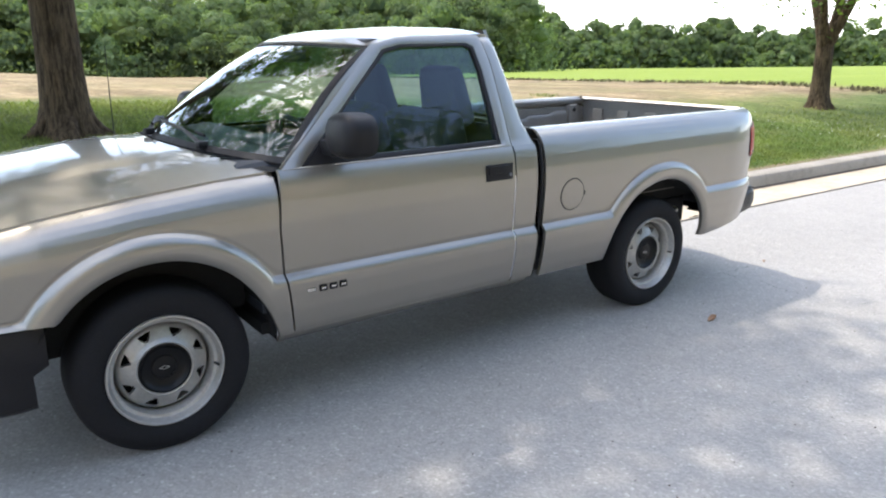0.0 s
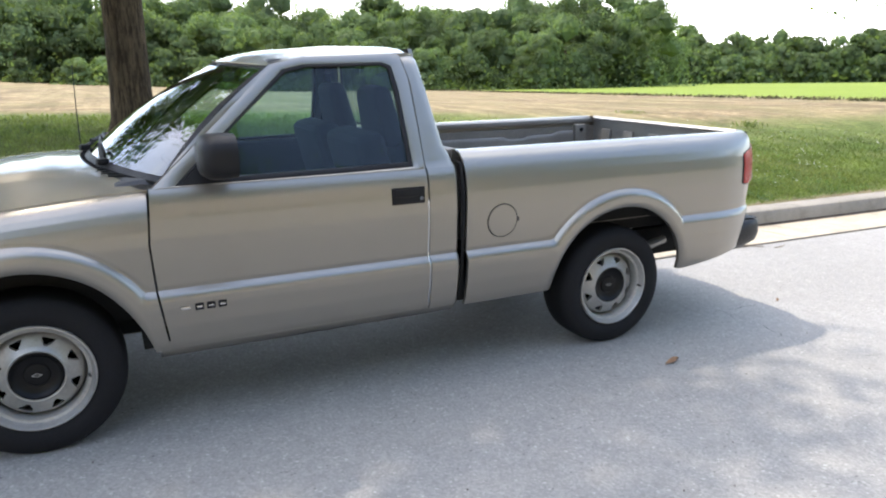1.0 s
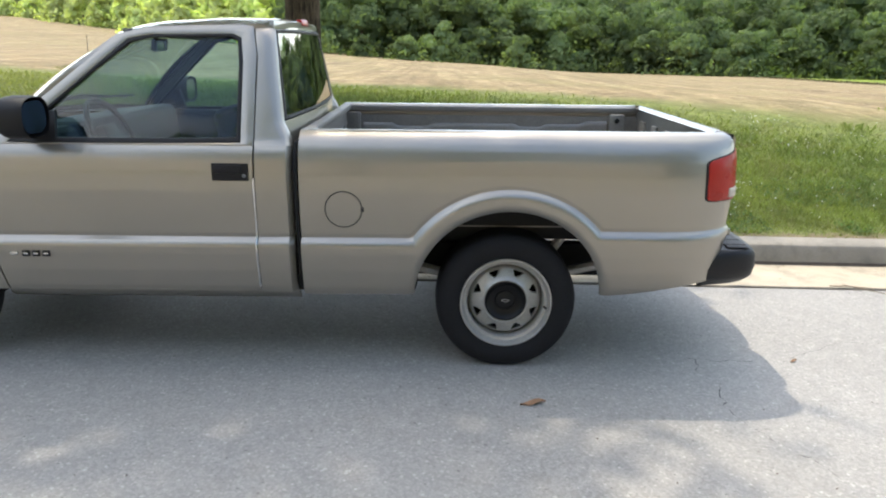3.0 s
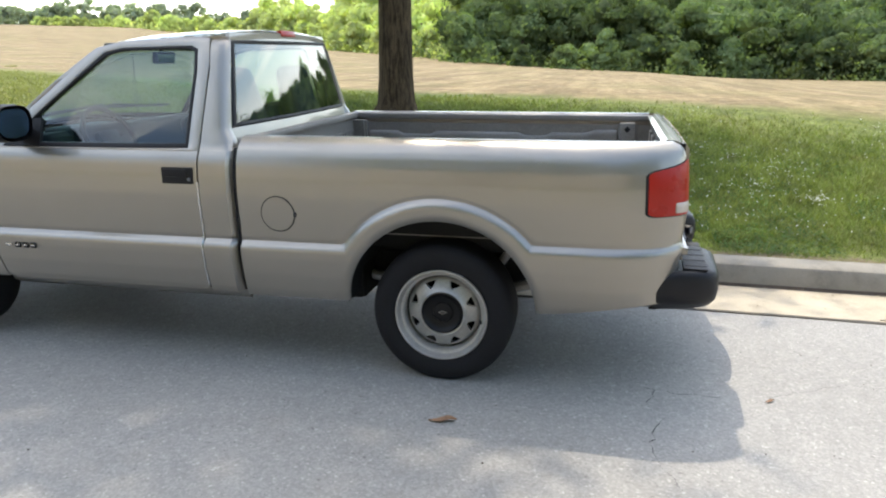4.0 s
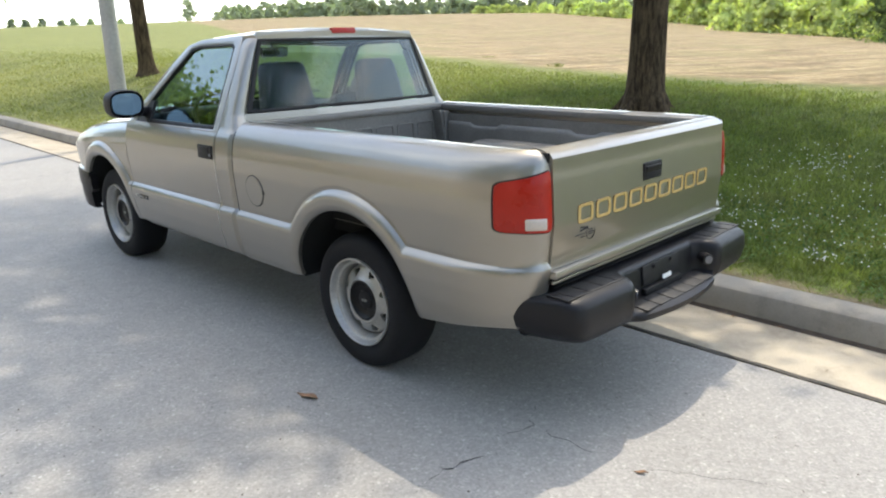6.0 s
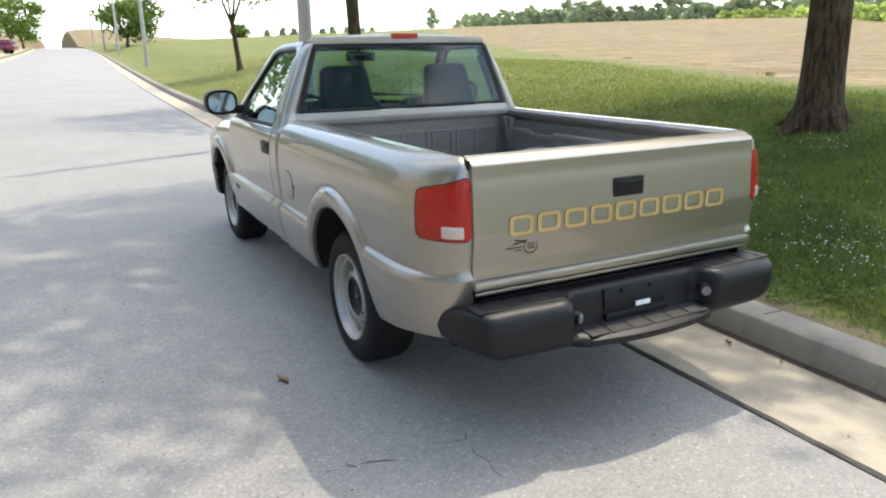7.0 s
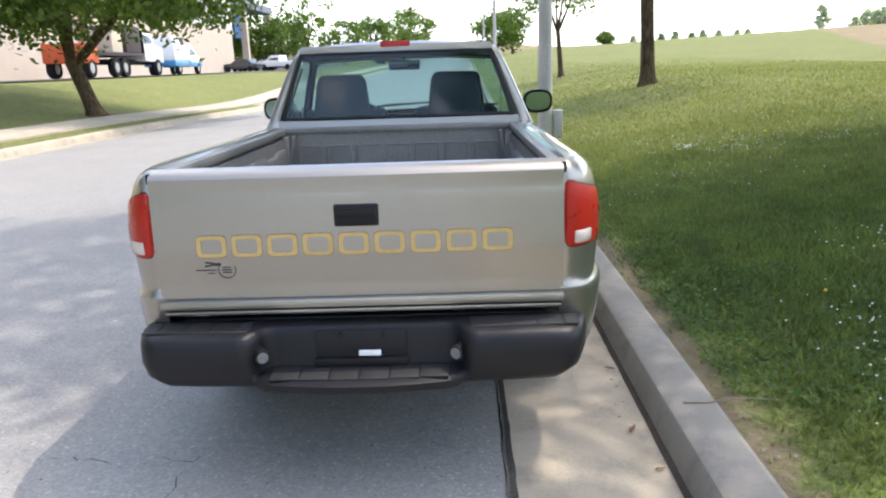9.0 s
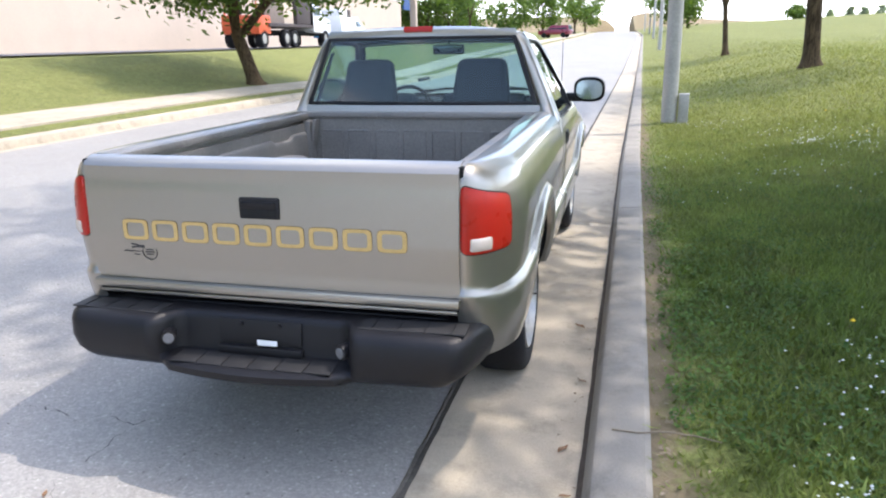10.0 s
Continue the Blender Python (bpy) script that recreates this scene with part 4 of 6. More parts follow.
    # pillars beside the windscreen
    for s in (-1, 1):
        rows = []
        for j in range(15):
            t = j / 14
            a = Vector(screen(s * 0.99, t, -0.002))
            y0, z0 = 2.272 + (1.735 - 2.272) * t, 1.04 + (1.494 - 1.04) * t
            b = Vector((s * CAB_HALF(z0), y0, z0))
            rows.append([tuple(a), tuple(a + (b - a) * 0.5 + Vector((s * 0.006, 0.008, 0.006))), tuple(b)])
        part("screen_pillar", returned(lattice(rows), (-s * 0.01, -0.01, -0.01)), PAINT, truck, "", 50)


def build_bed():
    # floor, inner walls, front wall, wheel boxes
    floor = part("bed_floor", block((1.36, 1.88, 0.02), (0, -0.03, 0.655)), SHADED_BED_PAINT, truck)
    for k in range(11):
        part("floor_rib", block((0.05, 1.86, 0.014), (-0.6 + 0.12 * k, -0.03, 0.67), (0, 0, 0), 0.004, 1), SHADED_BED_PAINT, floor)
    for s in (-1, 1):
        wall = part("bed_wall", block((0.02, 1.90, 0.38), (s * 0.672, -0.03, 0.845)), SHADED_BED_PAINT, truck)
        part("rail_lip", block((0.045, 1.88, 0.035), (s * 0.684, -0.03, 1.072), (0, 0, 0), 0.012), SHADED_BED_PAINT, wall)
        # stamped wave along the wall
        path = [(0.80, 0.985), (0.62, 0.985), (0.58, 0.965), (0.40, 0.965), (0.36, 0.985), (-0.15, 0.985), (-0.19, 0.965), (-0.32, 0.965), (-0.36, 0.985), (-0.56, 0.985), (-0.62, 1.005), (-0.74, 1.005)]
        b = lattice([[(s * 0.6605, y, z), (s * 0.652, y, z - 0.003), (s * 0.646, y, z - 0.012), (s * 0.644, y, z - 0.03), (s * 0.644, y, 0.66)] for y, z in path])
        part("lower_panel", returned(b, (s * 0.012, 0, 0)), SHADED_BED_PAINT, wall, "", 50)
        part("stake_post", block((0.05, 0.10, 0.38), (s * 0.655, -0.80, 0.86), (0, 0, 0), 0.018), SHADED_BED_PAINT, wall)
        part("stake_post", block((0.05, 0.10, 0.38), (s * 0.655, 0.865, 0.86), (0, 0, 0), 0.018), SHADED_BED_PAINT, wall)
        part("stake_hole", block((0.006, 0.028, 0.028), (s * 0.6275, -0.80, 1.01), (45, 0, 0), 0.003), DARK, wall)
        part("bed_gusset", block((0.018, 0.10, 0.17), (s * 0.62, 0.875, 0.97), (0, s * -10, 0), 0.006), SHADED_BED_PAINT, wall)
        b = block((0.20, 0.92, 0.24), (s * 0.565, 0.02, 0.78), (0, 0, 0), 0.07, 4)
        part("wheel_box", b, SHADED_BED_PAINT, truck)
    front = part("bed_front", block((1.42, 0.03, 0.43), (0, 0.912, 0.868)), SHADED_BED_PAINT, truck)
    part("front_lip", block((1.44, 0.055, 0.035), (0, 0.905, 1.078), (0, 0, 0), 0.012), SHADED_BED_PAINT, front)
    for k in range(7):
        x = -0.525 + 0.175 * k
        b = bmesh.new()
        loop = []
        for cx, cz, a0 in ((0.052, 0.115, 0), (-0.052, 0.115, 90)):
            for q in range(5):
                a = radians(a0 + 22.5 * q)
                loop.append((x + cx + 0.016 * math.cos(a), 0.885 + cz + 0.016 * math.sin(a)))
        path = [(x + 0.068, 0.72)] + loop + [(x - 0.068, 0.72)]
        tube([(px, 0.896, pz - 0.03) for px, pz in path], 0.006, 5, b)
        part("stamped_panel", b, SHADED_BED_PAINT, front)
    # tailgate
    rows = []
    for i in range(41):
        u = -1 + 2 * i / 40
        row = []
        for j in range(31):
            z = 0.655 + (1.10 - 0.655) * j / 30
            y = -(TAIL(min(z, 1.02)) + 0.008) - 0.006 * (1 - u * u)
            y += 0.05 * max((z - 1.072) / 0.028, 0) ** 2
            row.append((0.6965 * u, y, z))
        row += [(0.6965 * u, -0.955, 1.102), (0.6965 * u, -0.94, 1.09)]
        rows.append(row)
    bm = lattice(rows)
    returned(bm, (0, 0.03, 0))
    gate = part("tailgate", bm, PAINT, truck, "silver tailgate with gold plain shapes and black latch", 35)
    # dark strips set into the gate gaps to draw their shade
    for s in (-1, 1):
        part("gate_gap_shade", block((0.016, 0.03, 0.43), (s * 0.700, -0.988, 0.875)), DARK, gate)
    part("gate_inner", block((1.38, 0.02, 0.42), (0, -0.945, 0.87)), SHADED_BED_PAINT, gate)
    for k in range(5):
        part("gate_rib", block((0.10, 0.02, 0.30), (-0.5 + 0.25 * k, -0.93, 0.87), (0, 0, 0), 0.008), SHADED_BED_PAINT, gate)
    latch = part("gate_latch", block((0.152, 0.03, 0.076), (0, -1.024, 0.938), (0, 0, 0), 0.009), BLACK, gate, "black tailgate latch handle")
    part("latch_bowl", block((0.132, 0.01, 0.040), (0, -1.036, 0.926), (0, 0, 0), 0.004), DARK, latch)
    part("latch_pull", block((0.128, 0.014, 0.026), (0, -1.038, 0.949), (8, 0, 0), 0.006), BUMPER, latch)
    for k in range(9):
        x = -0.499 + 0.1215 * k
        z = 0.843
        y = -(TAIL(z) + 0.008) - 0.006 * (1 - (x / 0.7) ** 2) - 0.0015
        for name, mat, w, h, th, o in (("shape_edge", GOLD_EDGE, 0.106, 0.078, 0.019, 0.0), ("gold_shape", GOLD, 0.103, 0.075, 0.0155, 0.0012)):
            b = bmesh.new()
            rows = []
            for c in range(24):
                a = c * math.tau / 24
                cx, cz = math.copysign(abs(math.cos(a)) ** 0.35, math.cos(a)), math.copysign(abs(math.sin(a)) ** 0.35, math.sin(a))
                rows.append([(x + w / 2 * cx, y - o, z + h / 2 * cz), (x + (w / 2 - th + (0.002 if o == 0 else 0)) * cx, y - o, z + (h / 2 - th * 0.75 + (0.0015 if o == 0 else 0)) * cz)])
            lattice(rows, None, b, True)
            returned(b, (0, 0.0025, 0))
            part(name, b, mat, gate, "", 0)
    # sticker: ring and bars
    zc, xc = 0.760, -0.455
    y = -(TAIL(zc) + 0.008) - 0.006 * (1 - (xc / 0.7) ** 2) - 0.0016
    b = bmesh.new()
    lattice([[(xc + r * math.cos(k * math.tau / 32), y, zc + r * math.sin(k * math.tau / 32)) for r in (0.031, 0.0285)] for k in range(32)], None, b, True)
    part("sticker_ring", returned(b, (0, 0.002, 0)), INK, gate, "", 0)
    for dz, w in ((0.009, 0.030), (0.0, 0.036), (-0.009, 0.030)):
        part("sticker_bar", block((w, 0.002, 0.0035), (xc, y, zc + dz)), INK, gate, "", 0)
    for dx, dz, w, h, t in ((-0.058, 0.026, 0.030, 0.006, 8), (-0.060, 0.016, 0.028, 0.006, -10), (-0.032, 0.020, 0.026, 0.011, 0), (-0.072, 0.0, 0.07, 0.0025, 0), (-0.055, -0.012, 0.026, 0.0025, 0)):
        part("sticker_mark", block((w, 0.002, h), (xc + dx, y, zc + dz), (0, t, 0)), INK, gate, "", 0)
    # sill under the gate
    part("rear_sill", block((1.40, 0.075, 0.034), (0, -1.010, 0.636), (0, 0, 0), 0.012), PAINT, truck)
    # dark bar that draws the shaded gap between the two sills
    part("sill_gap_shade", block((1.38, 0.04, 0.03), (0, -1.0, 0.612)), DARK, truck)
    part("lower_sill", block((1.38, 0.05, 0.014), (0, -1.003, 0.602), (0, 0, 0), 0.005), PAINT, truck)


def build_bumper():
    rows = []
    half = 0.797
    for i in range(97):
        u = -1 + 2 * i / 96
        x = math.copysign(half * math.sin(abs(u) * math.pi / 2) ** 0.9, u) if u else 0.0
        a = abs(x)
        front = -1.203 + 0.03 * (a / half) ** 2 + 0.26 * max((a - 0.66) / (half - 0.66), 0.0) ** 3.5
        lip = -1.247 + 0.05 * (a / 0.36) ** 2
        w = smoothstep(0.315, 0.375, a)
        pad = [(max(-0.95, front + 0.07), 0.600), (front + 0.072, 0.602), (front + 0.036, 0.600), (front + 0.012, 0.587), (front + 0.001, 0.566), (front - 0.003, 0.50), (front + 0.005, 0.448), (front + 0.015, 0.422), (front + 0.033, 0.403), (front + 0.065, 0.394), (-0.93, 0.392)]
        mid = [(-0.95, 0.598), (-1.06, 0.598), (-1.078, 0.595), (-1.086, 0.585), (-1.09, 0.56), (-1.098, 0.47), (-1.105, 0.434), (lip + 0.022, 0.424), (lip, 0.412), (lip + 0.004, 0.386), (-1.02, 0.374)]
        row = []
        for (y0, z0), (y1, z1) in zip(mid, pad):
            y, z = y0 + (y1 - y0) * w, z0 + (z1 - z0) * w
            tuck = 1 - 0.09 * smoothstep(0.47, 0.39, z) * smoothstep(0.5, half, a)
            drop = w * (0.016 + 0.016 * smoothstep(0.39, 0.60, z)) + (1 - w) * 0.03 * smoothstep(0.5, 0.59, z)
            row.append((x * tuck, min(y, -0.9), z - drop - (0.008 * smoothstep(0.6, half, a) + 0.03 * smoothstep(0.74, half, a) ** 2) * (z > 0.5)))
        rows.append(row)
    bm = lattice(rows)
    bmesh.ops.recalc_face_normals(bm, faces=bm.faces)
    body = part("rear_bumper", bm, BUMPER, truck, "dark grey step bumper with rounded ends and tread pads", 60)
    part("bumper_core", block((1.30, 0.05, 0.15), (0, -0.98, 0.50), (0, 0, 0), 0.02), BUMPER, body)
    for s in (-1, 1):
        pad = part("tread_pad", block((0.36, 0.10, 0.006), (s * 0.555, -1.085, 0.569), (0, 0, s * 2), 0.002), TREAD, body)
        for k in range(4):
            part("tread_line", block((0.005, 0.09, 0.003), (s * (0.42 + 0.09 * k), -1.085, 0.5725)), BLACK, pad)
        part("bumper_lamp", tube([(s * 0.362, -1.10, 0.494), (s * 0.322, -1.168, 0.490)], 0.026, 14), BUMPER, body)
        part("lamp_lens", tube([(s * 0.324, -1.165, 0.490), (s * 0.320, -1.172, 0.490)], 0.019, 14), LAMP, body)
    part("plate_bracket", block((0.31, 0.012, 0.085), (0.0, -1.098, 0.512), (-6, 0, 0), 0.006), BLACK, body)
    part("white_tag", block((0.075, 0.004, 0.020), (0.030, -1.116, 0.478), (-6, 0, 0), 0.002), WHITE, body)
    part("bracket_foot", block((0.32, 0.03, 0.03), (0, -1.11, 0.446), (0, 0, 0), 0.006), BLACK, body)
    for x in (-0.07, 0.075):
        part("bolt", tube([(x, -1.10, 0.540), (x, -1.111, 0.539)], 0.008, 8), BUMPER, body)
    for k in range(6):
        part("tread_pad", block((0.094, 0.085, 0.006), (-0.25 + 0.10 * k, -1.178 + 0.012 * abs(k - 2.5) / 2.5, 0.4285), (4, 0, 0), 0.002), TREAD, body)


def build_wheels():
    tyre_prof = [(0.190, -0.02), (0.205, 0.035), (0.222, 0.048), (0.26, 0.056), (0.292, 0.052), (0.311, 0.040), (0.321, 0.026), (0.326, 0.008), (0.328, -0.03), (0.328, -0.10), (0.326, -0.14), (0.31, -0.17), (0.26, -0.185), (0.19, -0.17)]
    for cy in (0.0, 2.751):
        for s in (-1, 1):
            drop = -0.027 if s > 0 else 0.0
            m = truck_lean.inverted() @ pose(s * 0.762, cy, 0.322 + drop, 0, 0, 0 if s > 0 else 180)
            bm = lathe(tyre_prof, 64)
            for v in bm.verts:
                if v.co.z < -0.318:
                    v.co.z = -0.318 + (v.co.z + 0.318) * 0.3
            wheel = part("wheel", bm, RUBBER, truck, "black tyre on slotted steel wheel", 30)
            wheel.matrix_basis = m
            part("rim", lathe([(0.204, 0.028), (0.214, 0.044), (0.212, 0.053), (0.206, 0.054), (0.200, 0.046), (0.197, 0.030), (0.192, 0.024), (0.183, 0.021), (0.179, 0.014), (0.177, -0.01), (0.176, -0.06), (0.178, -0.12)], 64), STEEL, wheel)
            # dished disc with eight slots
            sides, radii = 192, [(0.1765, -0.055), (0.172, -0.032), (0.166, -0.015), (0.159, -0.007), (0.153, -0.003), (0.146, 0.0), (0.139, 0.0035), (0.131, 0.007), (0.123, 0.011), (0.113, 0.015), (0.109, 0.020), (0.104, 0.023), (0.099, 0.021), (0.095, 0.010), (0.088, 0.004)]
            rows = [[(d, r * math.cos(k * math.tau / sides), r * math.sin(k * math.tau / sides)) for r, d in radii] for k in range(sides)]
            hole = lambda i, j: 4 <= j <= 7 and abs(i % 24 - 11.5 - 0.4 * (j - 4)) < (5.4, 4.6, 3.4, 2.0)[j - 4]
            bm = lattice(rows, hole, None, True)
            returned(bm, (-0.02, 0, 0))
            part("wheel_disc", bm, STEEL, wheel, "", 40)
            part("wheel_back", lathe([(0.0, -0.09), (0.178, -0.09)], 32), DARK, wheel)
            part("hub_cap", lathe([(0.098, 0.010), (0.0965, 0.020), (0.092, 0.021), (0.086, 0.012), (0.070, 0.002), (0.048, 0.000), (0.044, 0.006), (0.030, 0.009), (0.0, 0.009)], 48), CAP, wheel, "black plastic hub cap")
            mark = bmesh.new()
            lattice([[(0.0115, 0.020 * f * math.cos(q * math.tau / 4), 0.008 * f * math.sin(q * math.tau / 4)) for f in (1.0, 0.72)] for q in range(4)], None, mark, True)
            part("cap_mark", returned(mark, (-0.003, 0, 0)), POLE, wheel, "", 0)
            part("valve", tube([(0.03, 0.18, -0.02), (0.055, 0.186, -0.021)], 0.005, 6), BLACK, wheel)


def build_underside():
    for cy in (0.0, 2.762):
        for s in (-1, 1):
            a, b = (0.442, 0.438)
            rows = []
            last = 19 if cy < 1 else 25
            for k in range(last):
                ang = radians(180 * k / 24)
                y, z = cy + a * math.cos(ang), 0.345 + b * math.sin(ang)
                rows.append([(s * x, y, z) for x in (min(0.862, HALF(z) - 0.006), 0.75, 0.5, 0.40)])
            bm = lattice(rows)
            part("wheel_liner", bm, DARK, truck, "", 60)
            bm = bmesh.new()
            loop = [bm.verts.new((s * 0.42, cy + 0.46 * math.cos(radians(15 * k)), 0.345 + 0.47 * math.sin(radians(15 * k)))) for k in range(10 if cy < 1 else 13)]
            bm.faces.new(loop)
            part("liner_back", bm, DARK, truck, "", 0)
            if cy < 1:
                # dark plates added over the bed metal, standing in for shade in the arch
                part("arch_shade_strip", block((0.006, 0.86, 0.036), (s * 0.692, cy, 0.673)), DARK, truck)
                part("arch_shade_plate", block((0.004, 0.80, 0.16), (s * 0.714, cy, 0.755)), DARK, truck)
    for s in (-1, 1):
        part("frame_rail", block((0.07, 4.1, 0.17), (s * 0.40, 1.25, 0.415), (0, 0, 0), 0.01), DARK, truck)
    part("floor_pan", block((1.50, 1.40, 0.05), (0, 1.66, 0.385)), DARK, truck)
    part("rear_axle", tube([(-0.62, 0, 0.337), (0.62, 0, 0.32)], 0.045, 12), DARK, truck)
    part("front_axle", tube([(-0.62, 2.751, 0.337), (0.62, 2.751, 0.32)], 0.04, 12), DARK, truck)
    part("differential", lathe([(0, -0.12), (0.09, -0.10), (0.13, 0), (0.09, 0.10), (0, 0.12)], 20), DARK, truck).matrix_basis = pose(0, 0, 0.32)
    part("fuel_tank", block((0.36, 0.8, 0.2), (-0.45, 0.82, 0.40), (0, 0, 0), 0.03), DARK, truck)
    part("tail_pipe", tube([(0.5, 1.0, 0.36), (0.5, -0.3, 0.40), (0.55, -0.75, 0.36)], 0.025, 10), STEEL, truck)
    part("spring", tube([(-0.5, 0.55, 0.42), (-0.5, 0.0, 0.30), (-0.5, -0.62, 0.44)], 0.025, 8), STEEL, truck)
    part("shock", tube([(-0.56, -0.10, 0.32), (-0.58, -0.30, 0.60)], 0.022, 8), STEEL, truck)
    part("engine_bay", block((1.3, 1.05, 0.45), (0, 2.90, 0.68), (0, 0, 0), 0.03), DARK, truck)
    part("bed_under", block((1.30, 1.86, 0.06), (0, -0.03, 0.61)), DARK, truck)
    # dark sheet added between cab and bed as the shade of the gap
    zs = np.linspace(0.39, 1.05, 24)
    loop = [(-HALF(z) + 0.009, z) for z in zs] + [(HALF(z) - 0.009, z) for z in zs[::-1]]
    bm = lattice([[(x, 0.934, z), (x, 0.948, z)] for x, z in loop], None, None, True)
    part("gap_shade", bm, DARK, truck, "", 60)


def build_front():
    # hood, cowl, fascia
    centre = table([(2.40, 1.098), (2.5, 1.094), (2.8, 1.075), (3.1, 1.035), (3.3, 0.985), (3.45, 0.92), (3.54, 0.85)])
    rows = []
    for i in range(41):
        u = -1 + 2 * i / 40
        row = []
        for j in range(33):
            v = j / 32
            y0 = 2.52 - 0.235 * abs(u) ** 2.4
            y = y0 + (3.555 - 0.04 * u * u - y0) * v
            half = 0.782 - NOSE(y)
            zc, zs = centre(y), SHOULDER(y) + 0.003
            k = abs(u)
            z = zs + (zc - zs) * (1 - k ** 2.6) + 0.010 * smoothstep(0.62, 0.55, k) * smoothstep(2.5, 2.7, y)
            row.append((half * u, y, z))
        rows.append(row)
    bm = lattice(rows)
    returned(bm, (0, 0, -0.02))
    part("hood", bm, PAINT, truck, "", 40)
    # cowl grille
    rows = []
    for i in range(33):
        u = -1 + 2 * i / 32
        rows.append([(0.80 * u, 2.545 - 0.25 * abs(u) ** 2.3, 1.078 - 0.05 * u * u), (0.80 * u, 2.50 - 0.25 * abs(u) ** 2.3, 1.083 - 0.05 * u * u), (0.80 * u, 2.45 - 0.25 * abs(u) ** 2.3, 1.075 - 0.05 * u * u)])
    bm = lattice(rows)
    bmesh.ops.recalc_face_normals(bm, faces=bm.faces)
    cowl = part("cowl", bm, BLACK, truck, "black plastic cowl grille", 50)
    for i in range(24):
        u = -0.74 + 1.48 * i / 23
        part("cowl_slat", block((0.010, 0.075, 0.006), (0.80 * u, 2.502 - 0.25 * abs(u) ** 2.3, 1.088 - 0.05 * u * u), (4, 0, 0), 0.002), DARK, cowl)
    for x0, x1 in ((-0.42, 0.16), (0.12, 0.62)):
        def on_glass(x, out):
            u = x / 0.78
            return (x, 2.495 - 0.285 * abs(u) ** 2.2 + out * 0.5, 1.10 - 0.045 * u * u + out)
        base = on_glass(x0, 0.015)
        tip = on_glass(x1, 0.0)
        arm = part("wiper_arm", tube([base, ((base[0] * 0.6 + tip[0] * 0.4), base[1] * 0.6 + tip[1] * 0.4 - 0.02, base[2] + 0.045), (tip[0], tip[1] - 0.06, tip[2] + 0.06)], [0.012, 0.008, 0.005], 6), BLACK, truck, "black wiper")
        part("wiper_blade", tube([(base[0] + 0.05, base[1] - 0.03, base[2] + 0.03), (tip[0] + 0.06, tip[1] - 0.075, tip[2] + 0.065)], 0.007, 5), BLACK, arm)
        part("wiper_pivot", block((0.035, 0.05, 0.03), base, (0, 0, 20), 0.01), BLACK, arm)
    mast = part("antenna", tube([(0.72, 2.53, 0.98), (0.722, 2.527, 1.25), (0.726, 2.52, 1.50)], [0.0032, 0.0028, 0.002], 6), BLACK, truck, "thin black whip antenna")
    part("antenna_base", lathe([(0.0, 0.018), (0.010, 0.016), (0.016, 0.0)], 14), BLACK, mast).matrix_basis = pose(0.72, 2.53, 0.995, 0, -90, 0)
    # fascia
    rows = []
    for i in range(25):
        u = -1 + 2 * i / 24
        rows.append([(0.70 * u, 3.53 - 0.05 * u * u, 0.85), (0.70 * u, 3.555 - 0.06 * u * u, 0.80), (0.71 * u, 3.56 - 0.07 * u * u, 0.64), (0.71 * u, 3.55 - 0.07 * u * u, 0.60)])
    part("grille_panel", returned(lattice(rows), (0, -0.04, 0)), PAINT, truck, "", 40)
    grille = part("grille", block((0.72, 0.03, 0.15), (0, 3.555, 0.72), (0, 0, 0), 0.01), BLACK, truck)
    for s in (-1, 1):
        part("headlamp", block((0.24, 0.06, 0.14), (s * 0.50, 3.53, 0.72), (0, 0, -s * 10), 0.02), CLEAR, truck, "clear headlamp")
    # bumper
    plan = [(0.835, 3.128), (0.845, 3.18), (0.84, 3.30), (0.80, 3.46), (0.70, 3.56), (0.50, 3.61), (0.25, 3.63), (0, 3.635)]
    plan = plan + [(-x, y) for x, y in plan[-2::-1]]
    sect = [(-0.05, 0.618), (0.0, 0.615), (0.008, 0.60), (0.008, 0.50), (0.0, 0.47), (0.0, 0.44), (-0.004, 0.40), (-0.012, 0.33), (-0.03, 0.315)]
    rows = []
    for i, (x, y) in enumerate(plan):
        out = Vector((x * 0.9, max(y - 3.1, 0.0) * 1.2, 0)).normalized()
        rows.append([(x + out.x * o, y + out.y * o + (0.05 if z < 0.45 and y < 3.2 else 0.0), z) for o, z in sect])
    bm = lattice(rows)
    returned(bm, lambda co: Vector((-0.05 * (1 if co.x > 0 else -1), 0, 0)))
    part("front_bumper", bm, BUMPER, truck, "dark grey front bumper", 40)


